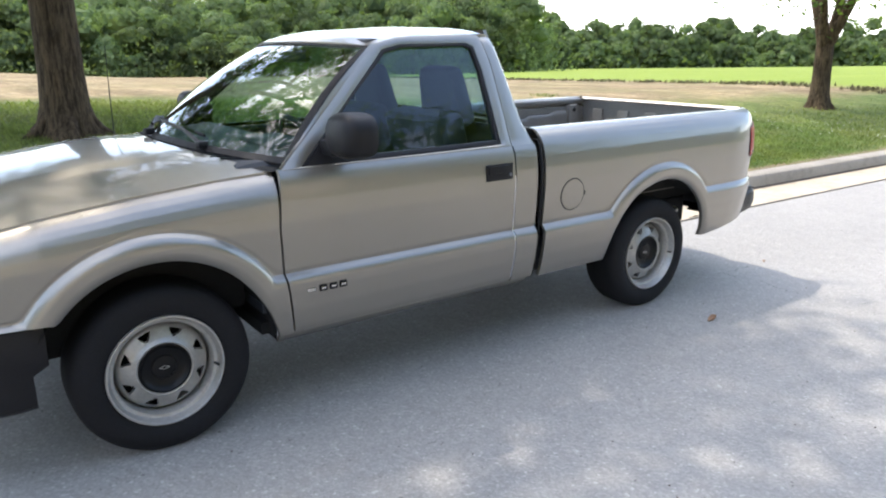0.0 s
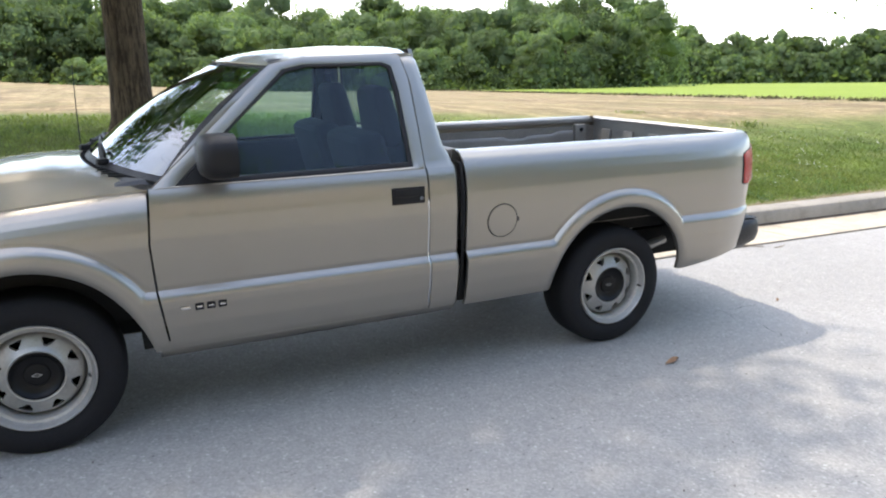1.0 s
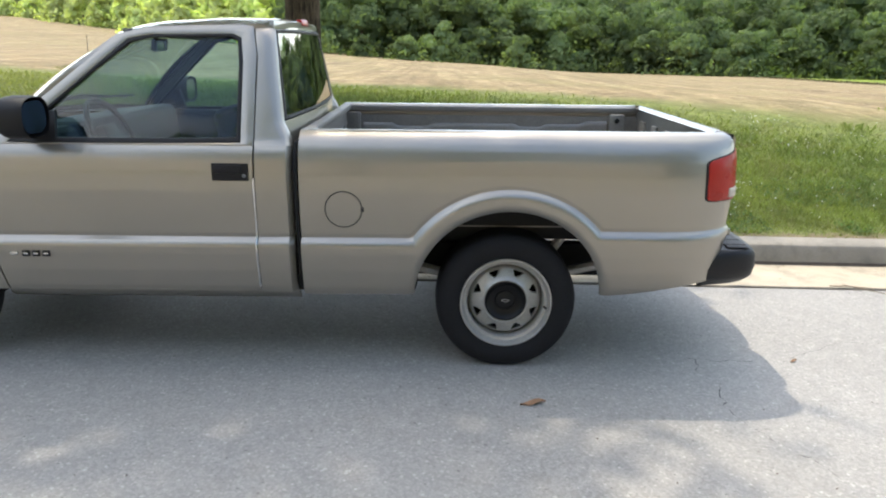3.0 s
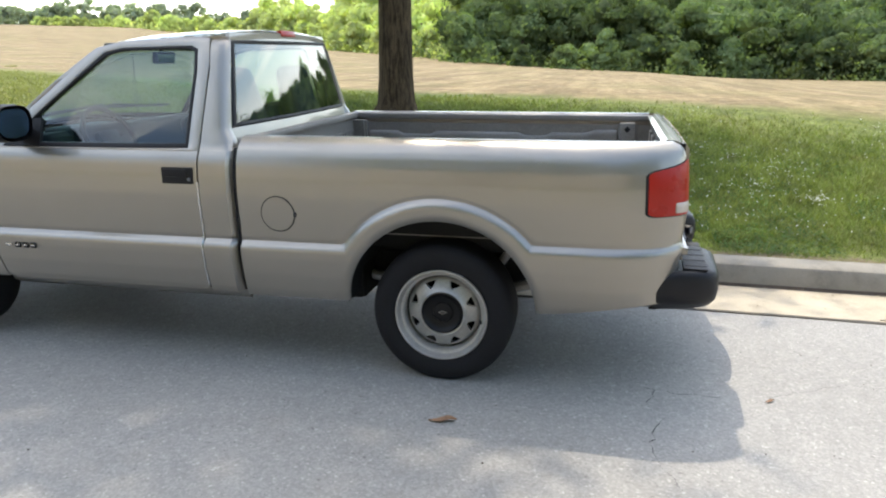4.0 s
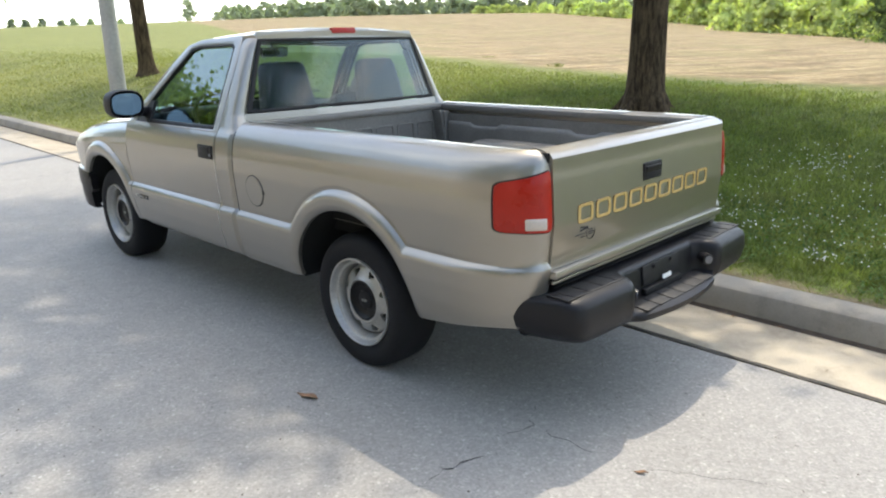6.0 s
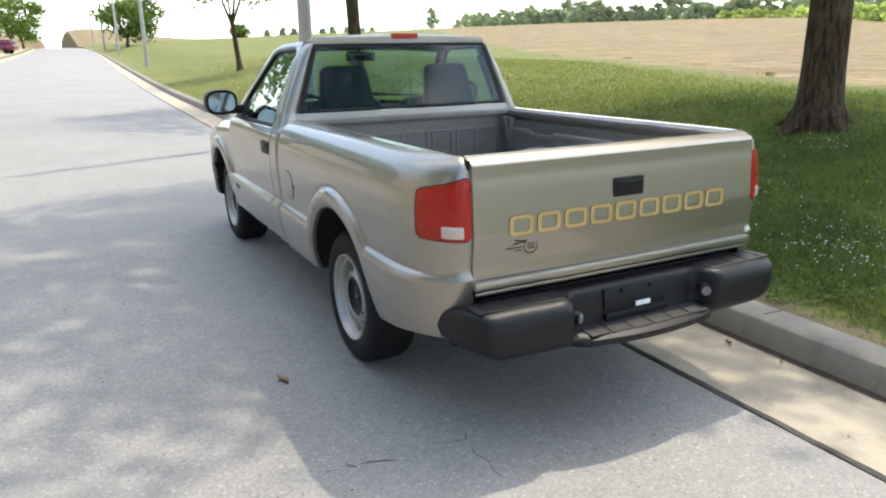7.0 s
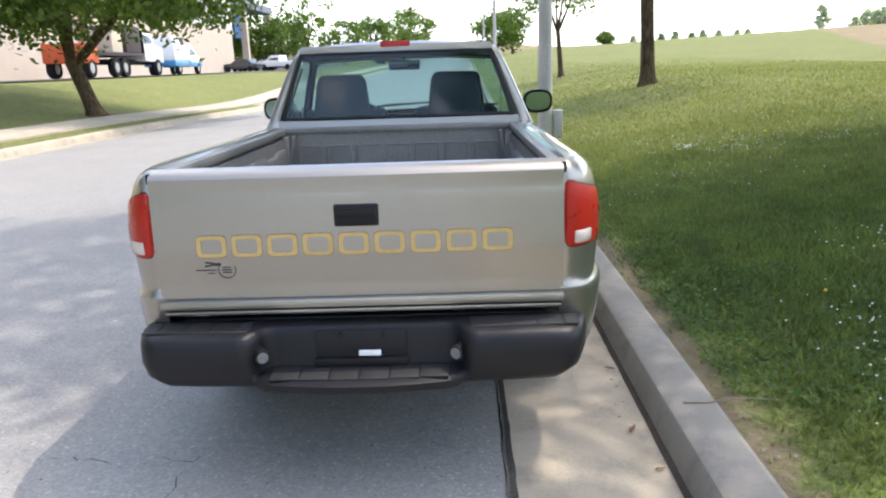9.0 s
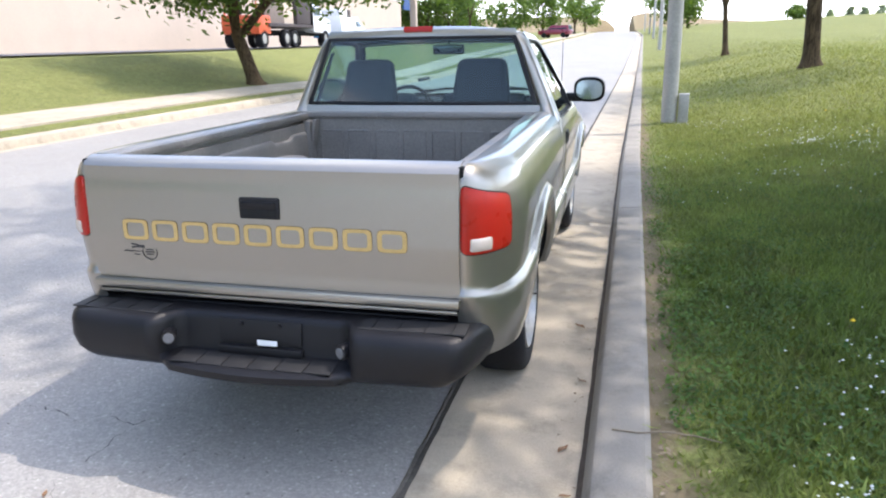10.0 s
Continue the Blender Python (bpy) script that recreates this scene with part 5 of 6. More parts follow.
def build_cabin():
    for s in (-1, 1):
        seat = part("seat_base", block((0.56, 0.50, 0.20), (s * 0.34, 1.52, 0.68), (6, 0, 0), 0.06, 3), SEAT, truck)
        back = block((0.54, 0.15, 0.54), (s * 0.35, 1.235, 0.915), (-14, 0, 0), 0.06, 3)
        part("seat_back", back, SEAT, seat)
        part("headrest", block((0.37, 0.12, 0.30), (s * 0.355, 1.160, 1.245), (-12, 0, 0), 0.058, 4, None, 0.80), SEAT, seat)
        for q in (-1, 1):
            part("headrest_post", tube([(s * 0.34 + q * 0.06, 1.17, 1.18), (s * 0.34 + q * 0.06, 1.155, 1.26)], 0.006, 6), CHROME, seat)
        part("door_card", block((0.02, 1.10, 0.62), (s * 0.80, 1.70, 0.72), (0, 0, 0), 0.01), DASH, truck)
        part("door_sill_pad", block((0.05, 1.02, 0.03), (s * 0.80, 1.68, 1.025), (0, 0, 0), 0.01), DASH, truck)
    part("dashboard", block((1.48, 0.42, 0.26), (0, 2.20, 0.94), (-6, 0, 0), 0.06, 3), DASH, truck)
    part("gauge_hood", block((0.42, 0.20, 0.08), (-0.36, 2.08, 1.06), (0, 0, 0), 0.03, 3), DASH, truck)
    ring = bmesh.new()
    path = [(0.185 * math.cos(k * math.tau / 28), 0.185 * math.sin(k * math.tau / 28), 0) for k in range(29)]
    tube(path, 0.014, 8, ring, False)
    wheel = part("steering_wheel", ring, BLACK, truck, "", 60)
    wheel.matrix_basis = pose(-0.36, 1.93, 1.02, 62, 0, 0)
    part("wheel_hub", block((0.16, 0.14, 0.05), (0, -0.01, -0.02), (0, 0, 0), 0.02), BLACK, wheel)
    part("steering_column", tube([(-0.36, 1.94, 1.01), (-0.36, 2.15, 0.90)], 0.035, 10), DASH, truck)
    glass = part("inside_mirror", block((0.22, 0.03, 0.065), (0, 1.80, 1.445), (8, 0, 6), 0.012), BLACK, truck, "black inside mirror")
    part("mirror_stem", tube([(0, 1.80, 1.46), (0, 1.84, 1.52)], 0.008, 6), BLACK, glass)
    part("mirror_glass", block((0.20, 0.004, 0.05), (-0.002, 1.783, 1.443), (8, 0, 6), 0.001), MIRROR, glass)
    part("cab_floor", block((1.5, 1.3, 0.04), (0, 1.7, 0.47)), DASH, truck)
    part("cab_back_lining", block((1.40, 0.02, 0.62), (0, 1.03, 0.80)), DASH, truck)
    for s in (-1, 1):
        part("belt", block((0.004, 0.05, 0.62), (s * 0.70, 1.13, 1.15), (0, s * -22, 0), 0.001), SEAT, truck)


build_sides()
build_greenhouse()
build_bed()
build_bumper()
build_wheels()
build_underside()
build_front()
build_cabin()


# ---------------------------------------------------------------- trees
def quads(centres, sizes, rng, out=None, loose=0.42):
    """Small leaf quads about the given centres, turned at random or loosely outwards."""
    n = len(centres)
    a = rng.normal(size=(n, 3))
    away = rng.normal(size=(n, 3))
    if out is not None:
        away = out / (np.linalg.norm(out, axis=1, keepdims=True) + 1e-6) + loose * away
        a = np.cross(away, a)
    a /= np.linalg.norm(a, axis=1, keepdims=True)
    b = np.cross(a, away)
    b /= np.linalg.norm(b, axis=1, keepdims=True)
    a, b = a * sizes[:, None], b * sizes[:, None] * 0.62
    v = np.stack([centres - a, centres + b * 0.9, centres + a, centres - b * 0.9], 1).reshape(-1, 3)
    return v, np.arange(4 * n).reshape(-1, 4)


def crown_points(rng, clumps, per, spread, radii, centre, hollow=0.45):
    pts = []
    for _ in range(clumps):
        w = rng.normal(size=3)
        w /= np.linalg.norm(w)
        r = hollow + (1 - hollow) * rng.random() ** 0.6
        c = np.array(centre) + w * r * np.array(radii)
        pts.append(c + rng.normal(size=(per, 3)) * spread * np.array([1, 1, 0.7]) * (0.7 + 0.6 * rng.random()))
    return pts


def build_tree(x, y, height, trunk, crown_c, crown_r, clumps, per, leaf, seed, fork=2.8, label="", spread=0.55, group="", roots=0, lean=None, lobes=()):
    """A tree: flared trunk, forked limbs reaching into leaf clumps, and a ragged crown."""
    z = land(x, y)
    rng = np.random.default_rng(seed)
    tree = thing("tree", label, "tree", group, "", (x, y, z))
    pts = crown_points(rng, clumps, per, spread, crown_r, crown_c)
    for centre, radii, count in lobes:
        pts += crown_points(rng, count, per, spread, radii, centre)
    bm = bmesh.new()
    lean = lean or rng.uniform(-0.1, 0.1, 2)
    hs = [-0.15, 0.0, 0.12, 0.3, 0.6, 1.2, fork]
    fl = [2.0, 1.65, 1.32, 1.14, 1.05, 1.0, 0.95]
    sides = 20
    rings = []
    for h, k in zip(hs, fl):
        ring = []
        for q in range(sides):
            a = q * math.tau / sides
            lump = 1 + (0.16 * math.sin(a * 4 + seed) + 0.1 * math.sin(a * 7)) * max(k - 1, 0.12) * 1.6
            r = trunk * k * lump
            ring.append((r * math.cos(a) + lean[0] * h, r * math.sin(a) + lean[1] * h, h))
        ring.append(ring[0])
        rings.append(ring)
    lattice(rings, None, bm)
    bmesh.ops.remove_doubles(bm, verts=bm.verts, dist=1e-4)
    for k in range(roots):
        a = k * math.tau / roots + 0.5
        tube([(trunk * 0.8 * math.cos(a), trunk * 0.8 * math.sin(a), 0.2), (trunk * 1.5 * math.cos(a + 0.1), trunk * 1.5 * math.sin(a + 0.1), 0.03), (trunk * 2.5 * math.cos(a), trunk * 2.5 * math.sin(a), -0.08)], [trunk * 0.42, trunk * 0.28, trunk * 0.12], 8, bm)
    top = Vector((lean[0] * fork, lean[1] * fork, fork - 0.1))
    order = rng.permutation(len(pts))[: min(len(pts), 26)]
    mains = []
    for k in range(4):
        a = k * math.tau / 4 + seed
        far = Vector(crown_c) + Vector((0.35 * crown_r[0] * math.cos(a), 0.35 * crown_r[1] * math.sin(a), 0.25 * crown_r[2] * math.sin(3 * a)))
        mid = top.lerp(far, 0.5) + Vector((0.2 * math.cos(a), 0.2 * math.sin(a), 0.3))
        tube([top - Vector((0, 0, 0.15)), mid, far], [trunk * 0.62, trunk * 0.42, trunk * 0.2], 9, bm)
        mains.append((mid, far))
    for k in order:
        c = Vector(pts[k].mean(axis=0))
        mid, far = min(mains, key=lambda m: (m[0].lerp(m[1], 0.5) - c).length)
        st = mid.lerp(far, rng.random())
        tube([st, st.lerp(c, 0.5) + Vector((0, 0, 0.15)), c], [trunk * 0.2, trunk * 0.12, trunk * 0.04], 6, bm)
    part("trunk", bm, BARK, tree, "", 60)
    centres = np.concatenate(pts)
    out = np.concatenate([p - p.mean(axis=0) for p in pts]) + 0.12 * (centres - np.array(crown_c))
    v, f = quads(centres, leaf * rng.uniform(0.6, 1.3, len(centres)), rng, out)
    soup("crown", v.tolist(), f.tolist(), LEAF, tree)
    return tree


build_tree(5.44, 2.05, 13, 0.215, (-0.1, 2.75, 8.2), (6.3, 2.9, 3.4), 122, 150, 0.10, 3, 2.9, "mature tree with flared brown trunk on the lawn", 0.37, "lawn trees", 5, (0.004, 0.0), (((2.6, -0.5, 8.4), (2.2, 2.0, 2.4), 28), ((0.5, 1.2, 3.5), (3.3, 3.0, 0.9), 44), ((-0.1, -1.5, 5.6), (2.0, 1.3, 0.9), 19), ((-3.9, 0.0, 7.8), (1.8, 1.2, 0.8), 6)))
build_tree(5.65, 16.7, 11, 0.18, (0, 0, 6.8), (4.0, 4.0, 3.2), 70, 60, 0.15, 5, 3.2, "straight-trunked tree on the rising lawn", 0.5, "lawn trees")
build_tree(5.4, 31.0, 8, 0.105, (0, 0, 4.2), (2.2, 2.2, 1.6), 40, 60, 0.11, 8, 2.2, "young thin tree on the rising lawn", 0.45, "lawn trees")
build_tree(4.6, -12.3, 8, 0.17, (-0.2, 0, 4.7), (3.3, 3.2, 2.5), 60, 230, 0.06, 11, 1.35, "forked low-crowned tree on the lawn by the kerb", 0.45, "lawn trees", 0, (0.02, 0.0))
build_tree(-11.0, 19.6, 8, 0.22, (1.1, 0.0, 4.7), (5.8, 5.2, 2.3), 175, 150, 0.12, 14, 1.7, "broad low-crowned tree across the road", 0.5, "lawn trees", 0, (-0.3, -0.05))
build_tree(-13.4, 2.3, 12, 0.26, (0, 0, 6.7), (4.3, 5.6, 4.0), 150, 300, 0.085, 51, 2.6, "broad leafy tree on the verge across the road", 0.55, "lawn trees")
build_tree(-13.8, -8.0, 12, 0.26, (0, 0, 6.7), (4.4, 5.4, 4.0), 150, 300, 0.085, 52, 2.6, "broad leafy tree on the verge across the road", 0.55, "lawn trees")
build_tree(-12.7, 64.0, 7, 0.08, (0, 0, 5.2), (2.0, 2.0, 2.6), 22, 36, 0.2, 17, 2.4, "sparse young tree across the road", 0.45, "lawn trees")


def far_trees():
    k = 0
    for x, y, h, r in ((-8.5, 142, 11, 4.8), (-7.5, 162, 11, 4.6), (-13, 128, 8.5, 4.6), (-18, 122, 8, 4.2), (-27, 128, 8, 4.6), (-35, 120, 7, 4.2), (8, 122, 8, 3.8), (11, 127, 8.5, 4), (-24, 104, 9, 4.2),
                       (-29, 108, 9, 4.4), (-36, 100, 10, 5), (40, 190, 3, 1.6)):
        k += 1
        h, r = 0.9 * h, r
        build_tree(x, y, h, 0.2, (0, 0, h * 0.58), (r, r, h * 0.42), 34, 60, 0.3, 30 + k, h * 0.2, "round-crowned green tree far along the road", 0.8, "far trees")


far_trees()


def mass():
    """A lumpy round mass that closes the inside of a leaf clump."""
    bm = bmesh.new()
    bmesh.ops.create_icosphere(bm, subdivisions=1, radius=1.0)
    bm.verts.index_update()
    v, f = np.array([p.co[:] for p in bm.verts]), [tuple(p.index for p in q.verts) for q in bm.faces]
    bm.free()
    return v, f


MASS, MASS_FACES = mass()


def billows(rng, x, y, z, h, w, clumps, per, leaf):
    """Leaves on the skins of rounded clumps that make up one tree of a wood."""
    cs, outs, cores = [], [], []
    mid = np.array([x, y, z + h * 0.52])
    for _ in range(clumps):
        d = rng.normal(size=3)
        d /= np.linalg.norm(d)
        r = h * rng.uniform(0.11, 0.24)
        c = mid + d * np.array([w, w, h * 0.46]) * rng.uniform(0.55, 0.95) - np.array([0, 0, r * 0.4])
        k = rng.normal(size=(per, 3))
        k /= np.linalg.norm(k, axis=1, keepdims=True)
        k[:, 2] = np.abs(k[:, 2]) * 1.0 - 0.25
        cs.append(c + k * r * rng.uniform(0.7, 1.12, (per, 1)))
        outs.append(k)
        cores.append((c, r))
    low = np.array([x, y, z]) + rng.normal(size=(per * 2, 3)) * np.array([w * 0.9, w * 0.9, 0.1]) + np.array([0, 0, 1]) * rng.random((per * 2, 1)) ** 1.5 * h * 0.4
    cs.append(low)
    outs.append(rng.normal(size=low.shape) + np.array([0, 0, 0.6]))
    c = np.concatenate(cs)
    c[:, 2] = np.maximum(c[:, 2], z + 0.15)
    v, f = quads(c, leaf * rng.uniform(0.55, 1.4, len(c)), rng, np.concatenate(outs), 0.33)
    return v, f, cores


def build_wood(name, label, material, belts, seed, clumps, per, leaf):
    """A belt of trees: bearing from and to, distance from and to, heights, count."""
    rng = np.random.default_rng(seed)
    verts, faces, shaded, bark, count = [], [], [], bmesh.new(), 0
    for az0, az1, r0, r1, h0, h1, n in belts:
        for k in range(n):
            t = (k + rng.uniform(-0.35, 0.35)) / max(n - 1, 1)
            az, r = radians(az0 + (az1 - az0) * t), r0 + (r1 - r0) * t + rng.uniform(-4, 4)
            x, y = -3.5 + r * math.cos(az), 1.0 + r * math.sin(az)
            z, h = land(x, y), h0 + (h1 - h0) * rng.random() ** 1.3
            v, f, cores = billows(rng, x, y, z, h, h * rng.uniform(0.28, 0.42), clumps, per, leaf * (0.7 + 0.3 * min(r / 90, 2.5)))
            verts.append(v)
            faces.append(f + count)
            count += len(v)
            for c, r in cores:
                lump = MASS * (0.42 + 0.36 * rng.random((len(MASS), 1))) * r + c
                lump[:, 2] = np.maximum(lump[:, 2], z)
                verts.append(lump)
                shaded += [tuple(i + count for i in q) for q in MASS_FACES]
                count += len(lump)
            if k % 2 == 0:
                tube([(x, y, z - 0.2), (x + 0.2, y, z + h * 0.5)], [0.22, 0.12], 5, bark, False)
    woods = soup(name, np.concatenate(verts).tolist(), np.concatenate(faces).tolist() + shaded, material, None, label)
    tagged(woods, "", "woods", "", "stuff")
    part("wood_trunk", bark, BARK, woods, "", 60)


def build_woods():
    build_wood("roadside_woods", "dark green tree belt across the road to the south", HAZED_LEAF, ((196, 246, 42, 48, 5, 9, 26), (194, 250, 50, 56, 9, 14, 26), (246, 290, 150, 160, 6, 11, 36)), 81, 13, 66, 0.42)
    build_wood("woods", "dense dark green woodland edge behind the field", HAZED_LEAF, ((-36, 10, 72, 73, 2, 5, 20), (-37, 10, 77, 80, 5.5, 9.5, 36), (-40, 10, 88, 90, 8.5, 12, 40), (-41, 10, 97, 99, 10.5, 13.6, 38)), 77, 14, 210, 0.2)
    build_wood("distant_woods", "green woodland edge beyond the crop field", HAZED_LEAF, ((-82, -34, 226, 112, 3, 8, 60), (-82, -34, 238, 122, 6, 11, 60), (-82, -32, 250, 130, 8, 13, 50)), 78, 13, 74, 0.48)
    build_wood("young_woods", "bright yellow-green young woodland beyond the field", SUNLIT_LIME_LEAF, ((10, 22, 82, 110, 2.5, 5, 16), (10, 20, 90, 120, 6, 10, 24), (10, 20, 104, 130, 9, 13, 18), (20, 27, 120, 150, 4, 7, 20), (20, 26, 130, 160, 6, 9, 16), (27, 34, 150, 175, 2.5, 4.5, 22), (34, 41, 180, 205, 1.4, 2.6, 18)), 79, 14, 80, 0.3)
    build_wood("hill_woods", "low hazy line of trees along the hilltop", HAZED_HILL_LEAF, ((36, 60.5, 205, 250, 3, 5.5, 50), (26, 60, 205, 265, 4, 8.5, 60), (62.6, 62.7, 236, 237, 6.5, 7, 1), (67, 75, 228, 218, 1.2, 2.6, 9)), 80, 12, 40, 0.3)


build_woods()


# ---------------------------------------------------------------- grass, clover, litter
def build_grass():
    rng = np.random.default_rng(21)
    n = 300000
    near = rng.random(n) < 0.62
    y = np.where(near, rng.normal(0.5, 5.0, n), rng.normal(8, 14, n))
    d = 1.37 + np.where(near, np.abs(rng.normal(0, 3.2, n)), 15.0 * rng.random(n))
    keep = (rng.random(n) < np.clip(0.10 + (d - 1.38) * 2.6, 0, 1)) & (d < 7.4 + 0.43 * np.maximum(y - 1, 0) - 0.5 * np.clip(1 - y, 0, 6) + rng.normal(0, 0.5, n))
    near = near[keep]
    x, y = (d + 0.012 * y)[keep], y[keep]
    z = np.array([land(a, b) for a, b in zip(x, y)])
    n = len(x)
    h = rng.uniform(0.025, 0.065, n) * (0.75 + 0.25 * (d[keep] > 1.7))
    ang = rng.uniform(0, math.tau, n)
    w = rng.uniform(0.004, 0.009, n) * np.where(near, 1, 2.2)
    over = (x - 0.012 * y) < 1.44
    tip = np.stack([x + rng.normal(0, 0.03, n) - 0.05 * over * rng.random(n), y + rng.normal(0, 0.03, n), z + h * (1 - 0.4 * over)], 1)
    one = np.stack([x + w * np.cos(ang), y + w * np.sin(ang), z - 0.01], 1)
    two = np.stack([x - w * np.cos(ang), y - w * np.sin(ang), z - 0.01], 1)
    v = np.stack([one, two, tip], 1).reshape(-1, 3)
    tagged(soup("grass", v.tolist(), np.arange(3 * n).reshape(-1, 3).tolist(), BLADE, None, "short uneven green grass on the lawn"), "", "grass", "", "stuff")
    # low clover leaves between the blades
    n = 42000
    lx, ly = 1.42 + np.abs(rng.normal(0, 1.5, n)), rng.normal(-1.2, 3.6, n)
    patch = np.array([noise.noise((a * 1.3, b * 1.3, 3.0)) for a, b in zip(lx, ly)])
    lx, ly = lx[patch > -0.05], ly[patch > -0.05]
    n = len(lx)
    lz = np.array([land(a, b) for a, b in zip(lx, ly)]) + rng.uniform(0.012, 0.04, n)
    r, ang = rng.uniform(0.006, 0.012, n), rng.uniform(0, math.tau, n)
    tilt = rng.normal(0, 0.35, (n, 2))
    ring = []
    for k in range(4):
        dx, dy = r * np.cos(ang + k * math.pi / 2), r * np.sin(ang + k * math.pi / 2)
        ring.append(np.stack([lx + dx, ly + dy, lz + dx * tilt[:, 0] + dy * tilt[:, 1]], 1))
    v = np.stack(ring, 1).reshape(-1, 3)
    tagged(soup("clover_leaf", v.tolist(), np.arange(4 * n).reshape(-1, 4).tolist(), CLOVER, None, "small round clover leaves low in the grass"), "", "clover", "", "stuff")
    # clover heads
    def heads(count, x0, x1, y0, y1, r0, r1, lift):
        vs, fs = [], []
        drifts = [(rng.uniform(x0, x1), rng.uniform(y0, y1), rng.uniform(0.06, 0.5)) for _ in range(max(count // 20, 20))]
        for _ in range(count):
            cx, cy, wide = drifts[int(rng.random() ** 1.7 * len(drifts))]
            px, py = cx + rng.normal(0, wide), cy + rng.normal(0, wide)
            if px < x0 - 0.1:
                continue
            pz, r = land(px, py) + rng.uniform(*lift), rng.uniform(r0, r1)
            b = len(vs)
            vs += [(px + r, py, pz), (px - r, py, pz), (px, py + r, pz), (px, py - r, pz), (px, py, pz + r * 0.8), (px, py, pz - r * 0.7)]
            fs += [(b + p, b + q, b + s) for p, q in ((0, 2), (2, 1), (1, 3), (3, 0)) for s in (4,)] + [(b + q, b + p, b + 5) for p, q in ((0, 2), (2, 1), (1, 3), (3, 0))]
        return vs, fs

    vs, fs = [], []
    for zone in ((420, 1.75, 6.2, -7, 6, 0.004, 0.009), (680, 1.85, 4.3, -2.5, -0.2, 0.004, 0.0085), (280, 1.7, 4.6, -10, -3.2, 0.004, 0.009), (300, 1.7, 5.0, 3.5, 10, 0.005, 0.010)):
        v, f = heads(*zone, (0.045, 0.085))
        fs += [tuple(k + len(vs) for k in face) for face in f]
        vs += v
    tagged(soup("clover_flower", vs, fs, PETAL, None, "small white clover heads scattered in the grass"), "", "clover", "", "stuff")
    vs, fs = heads(12, 1.6, 6.5, -5, 9, 0.012, 0.018, (0.05, 0.09))
    tagged(soup("dandelion", vs, fs, YELLOW, None, "few yellow dandelion heads in the grass"), "", "dandelion", "", "stuff")


build_grass()


def build_weeds():
    """Ragged weeds along the edge of the field."""
    rng = np.random.default_rng(5)
    v, f = [], []
    for _ in range(9):
        y = rng.uniform(-14, 30)
        x = lawn_line(y) + rng.uniform(-0.6, 3.0)
        z, h = land(x, y), rng.uniform(0.05, 0.14)
        for _ in range(50):
            a, b = rng.uniform(0, math.tau), rng.uniform(0.1, 1.1) * h
            k = len(v)
            px, py = x + rng.normal(0, 0.1), y + rng.normal(0, 0.1)
            w = rng.uniform(0.003, 0.007)
            v += [(px - w, py, z - 0.02), (px + w, py, z - 0.02), (px + b * math.cos(a) + w, py + b * math.sin(a), z + h * rng.uniform(0.5, 1)), (px + b * math.cos(a) - w, py + b * math.sin(a), z + h * rng.uniform(0.4, 0.9))]
            f.append((k, k + 1, k + 2, k + 3))
    tagged(soup("weeds", v, f, BLADE, None, "ragged green weeds along the field edge"), "", "weeds", "", "stuff")


build_weeds()


def build_crop_edge():
    """Rough dry tufts where the crop meets the stubble."""
    rng = np.random.default_rng(15)
    n = 5200
    x = 5.0 + 62.0 * rng.random(n) ** 1.2
    bunch = np.array([noise.noise((a * 0.9, 7.0, 1.0)) for a in x])
    x = x[bunch > -0.12]
    n = len(x)
    y = -17.0 - 0.17 * x + rng.normal(0, 0.35, n)
    z = np.array([land(a, b) for a, b in zip(x, y)])
    h, w, a = rng.uniform(0.04, 0.15, n), rng.uniform(0.02, 0.06, n), rng.uniform(0, math.tau, n)
    c, q = np.cos(a), np.sin(a)
    v = np.stack([np.stack([x - w * c, y - w * q, z - 0.02], 1), np.stack([x + w * c, y + w * q, z - 0.02], 1), np.stack([x + rng.normal(0, 0.08, n), y + rng.normal(0, 0.08, n), z + h], 1)], 1).reshape(-1, 3)
    tagged(soup("crop_edge", v.tolist(), np.arange(3 * n).reshape(-1, 3).tolist(), DRY_WEED, None, "rough brownish weeds along the crop edge"), "", "weeds", "", "stuff")


def build_litter():
    """Small dry leaf bits on the bare soil behind the kerb and in the gutter."""
    rng = np.random.default_rng(33)
    n = 900
    y = rng.uniform(-5, 8, n)
    back = rng.random(n) < 0.8
    sx = np.where(back, 1.375 + np.abs(rng.normal(0, 0.06, n)), 1.08 + rng.normal(0, 0.025, n))
    x = sx + 0.012 * y
    z = np.where(back, [land(a, b) + 0.012 for a, b in zip(x, y)], -0.033)
    r, a = rng.uniform(0.004, 0.014, n), rng.uniform(0, math.tau, n)
    ring = [np.stack([x + r * k * np.cos(a + t), y + r * k * np.sin(a + t), z + rng.uniform(0, 0.007, n)], 1) for t, k in ((0, 1.0), (math.pi / 2, 0.45), (math.pi, 1.0), (3 * math.pi / 2, 0.45))]
    v = np.stack(ring, 1).reshape(-1, 3)
    tagged(soup("leaf_litter", v.tolist(), np.arange(4 * n).reshape(-1, 4).tolist(), DRY, None, "dry brown leaf bits along the kerb"), "", "litter", "", "stuff")


build_crop_edge()
build_litter()


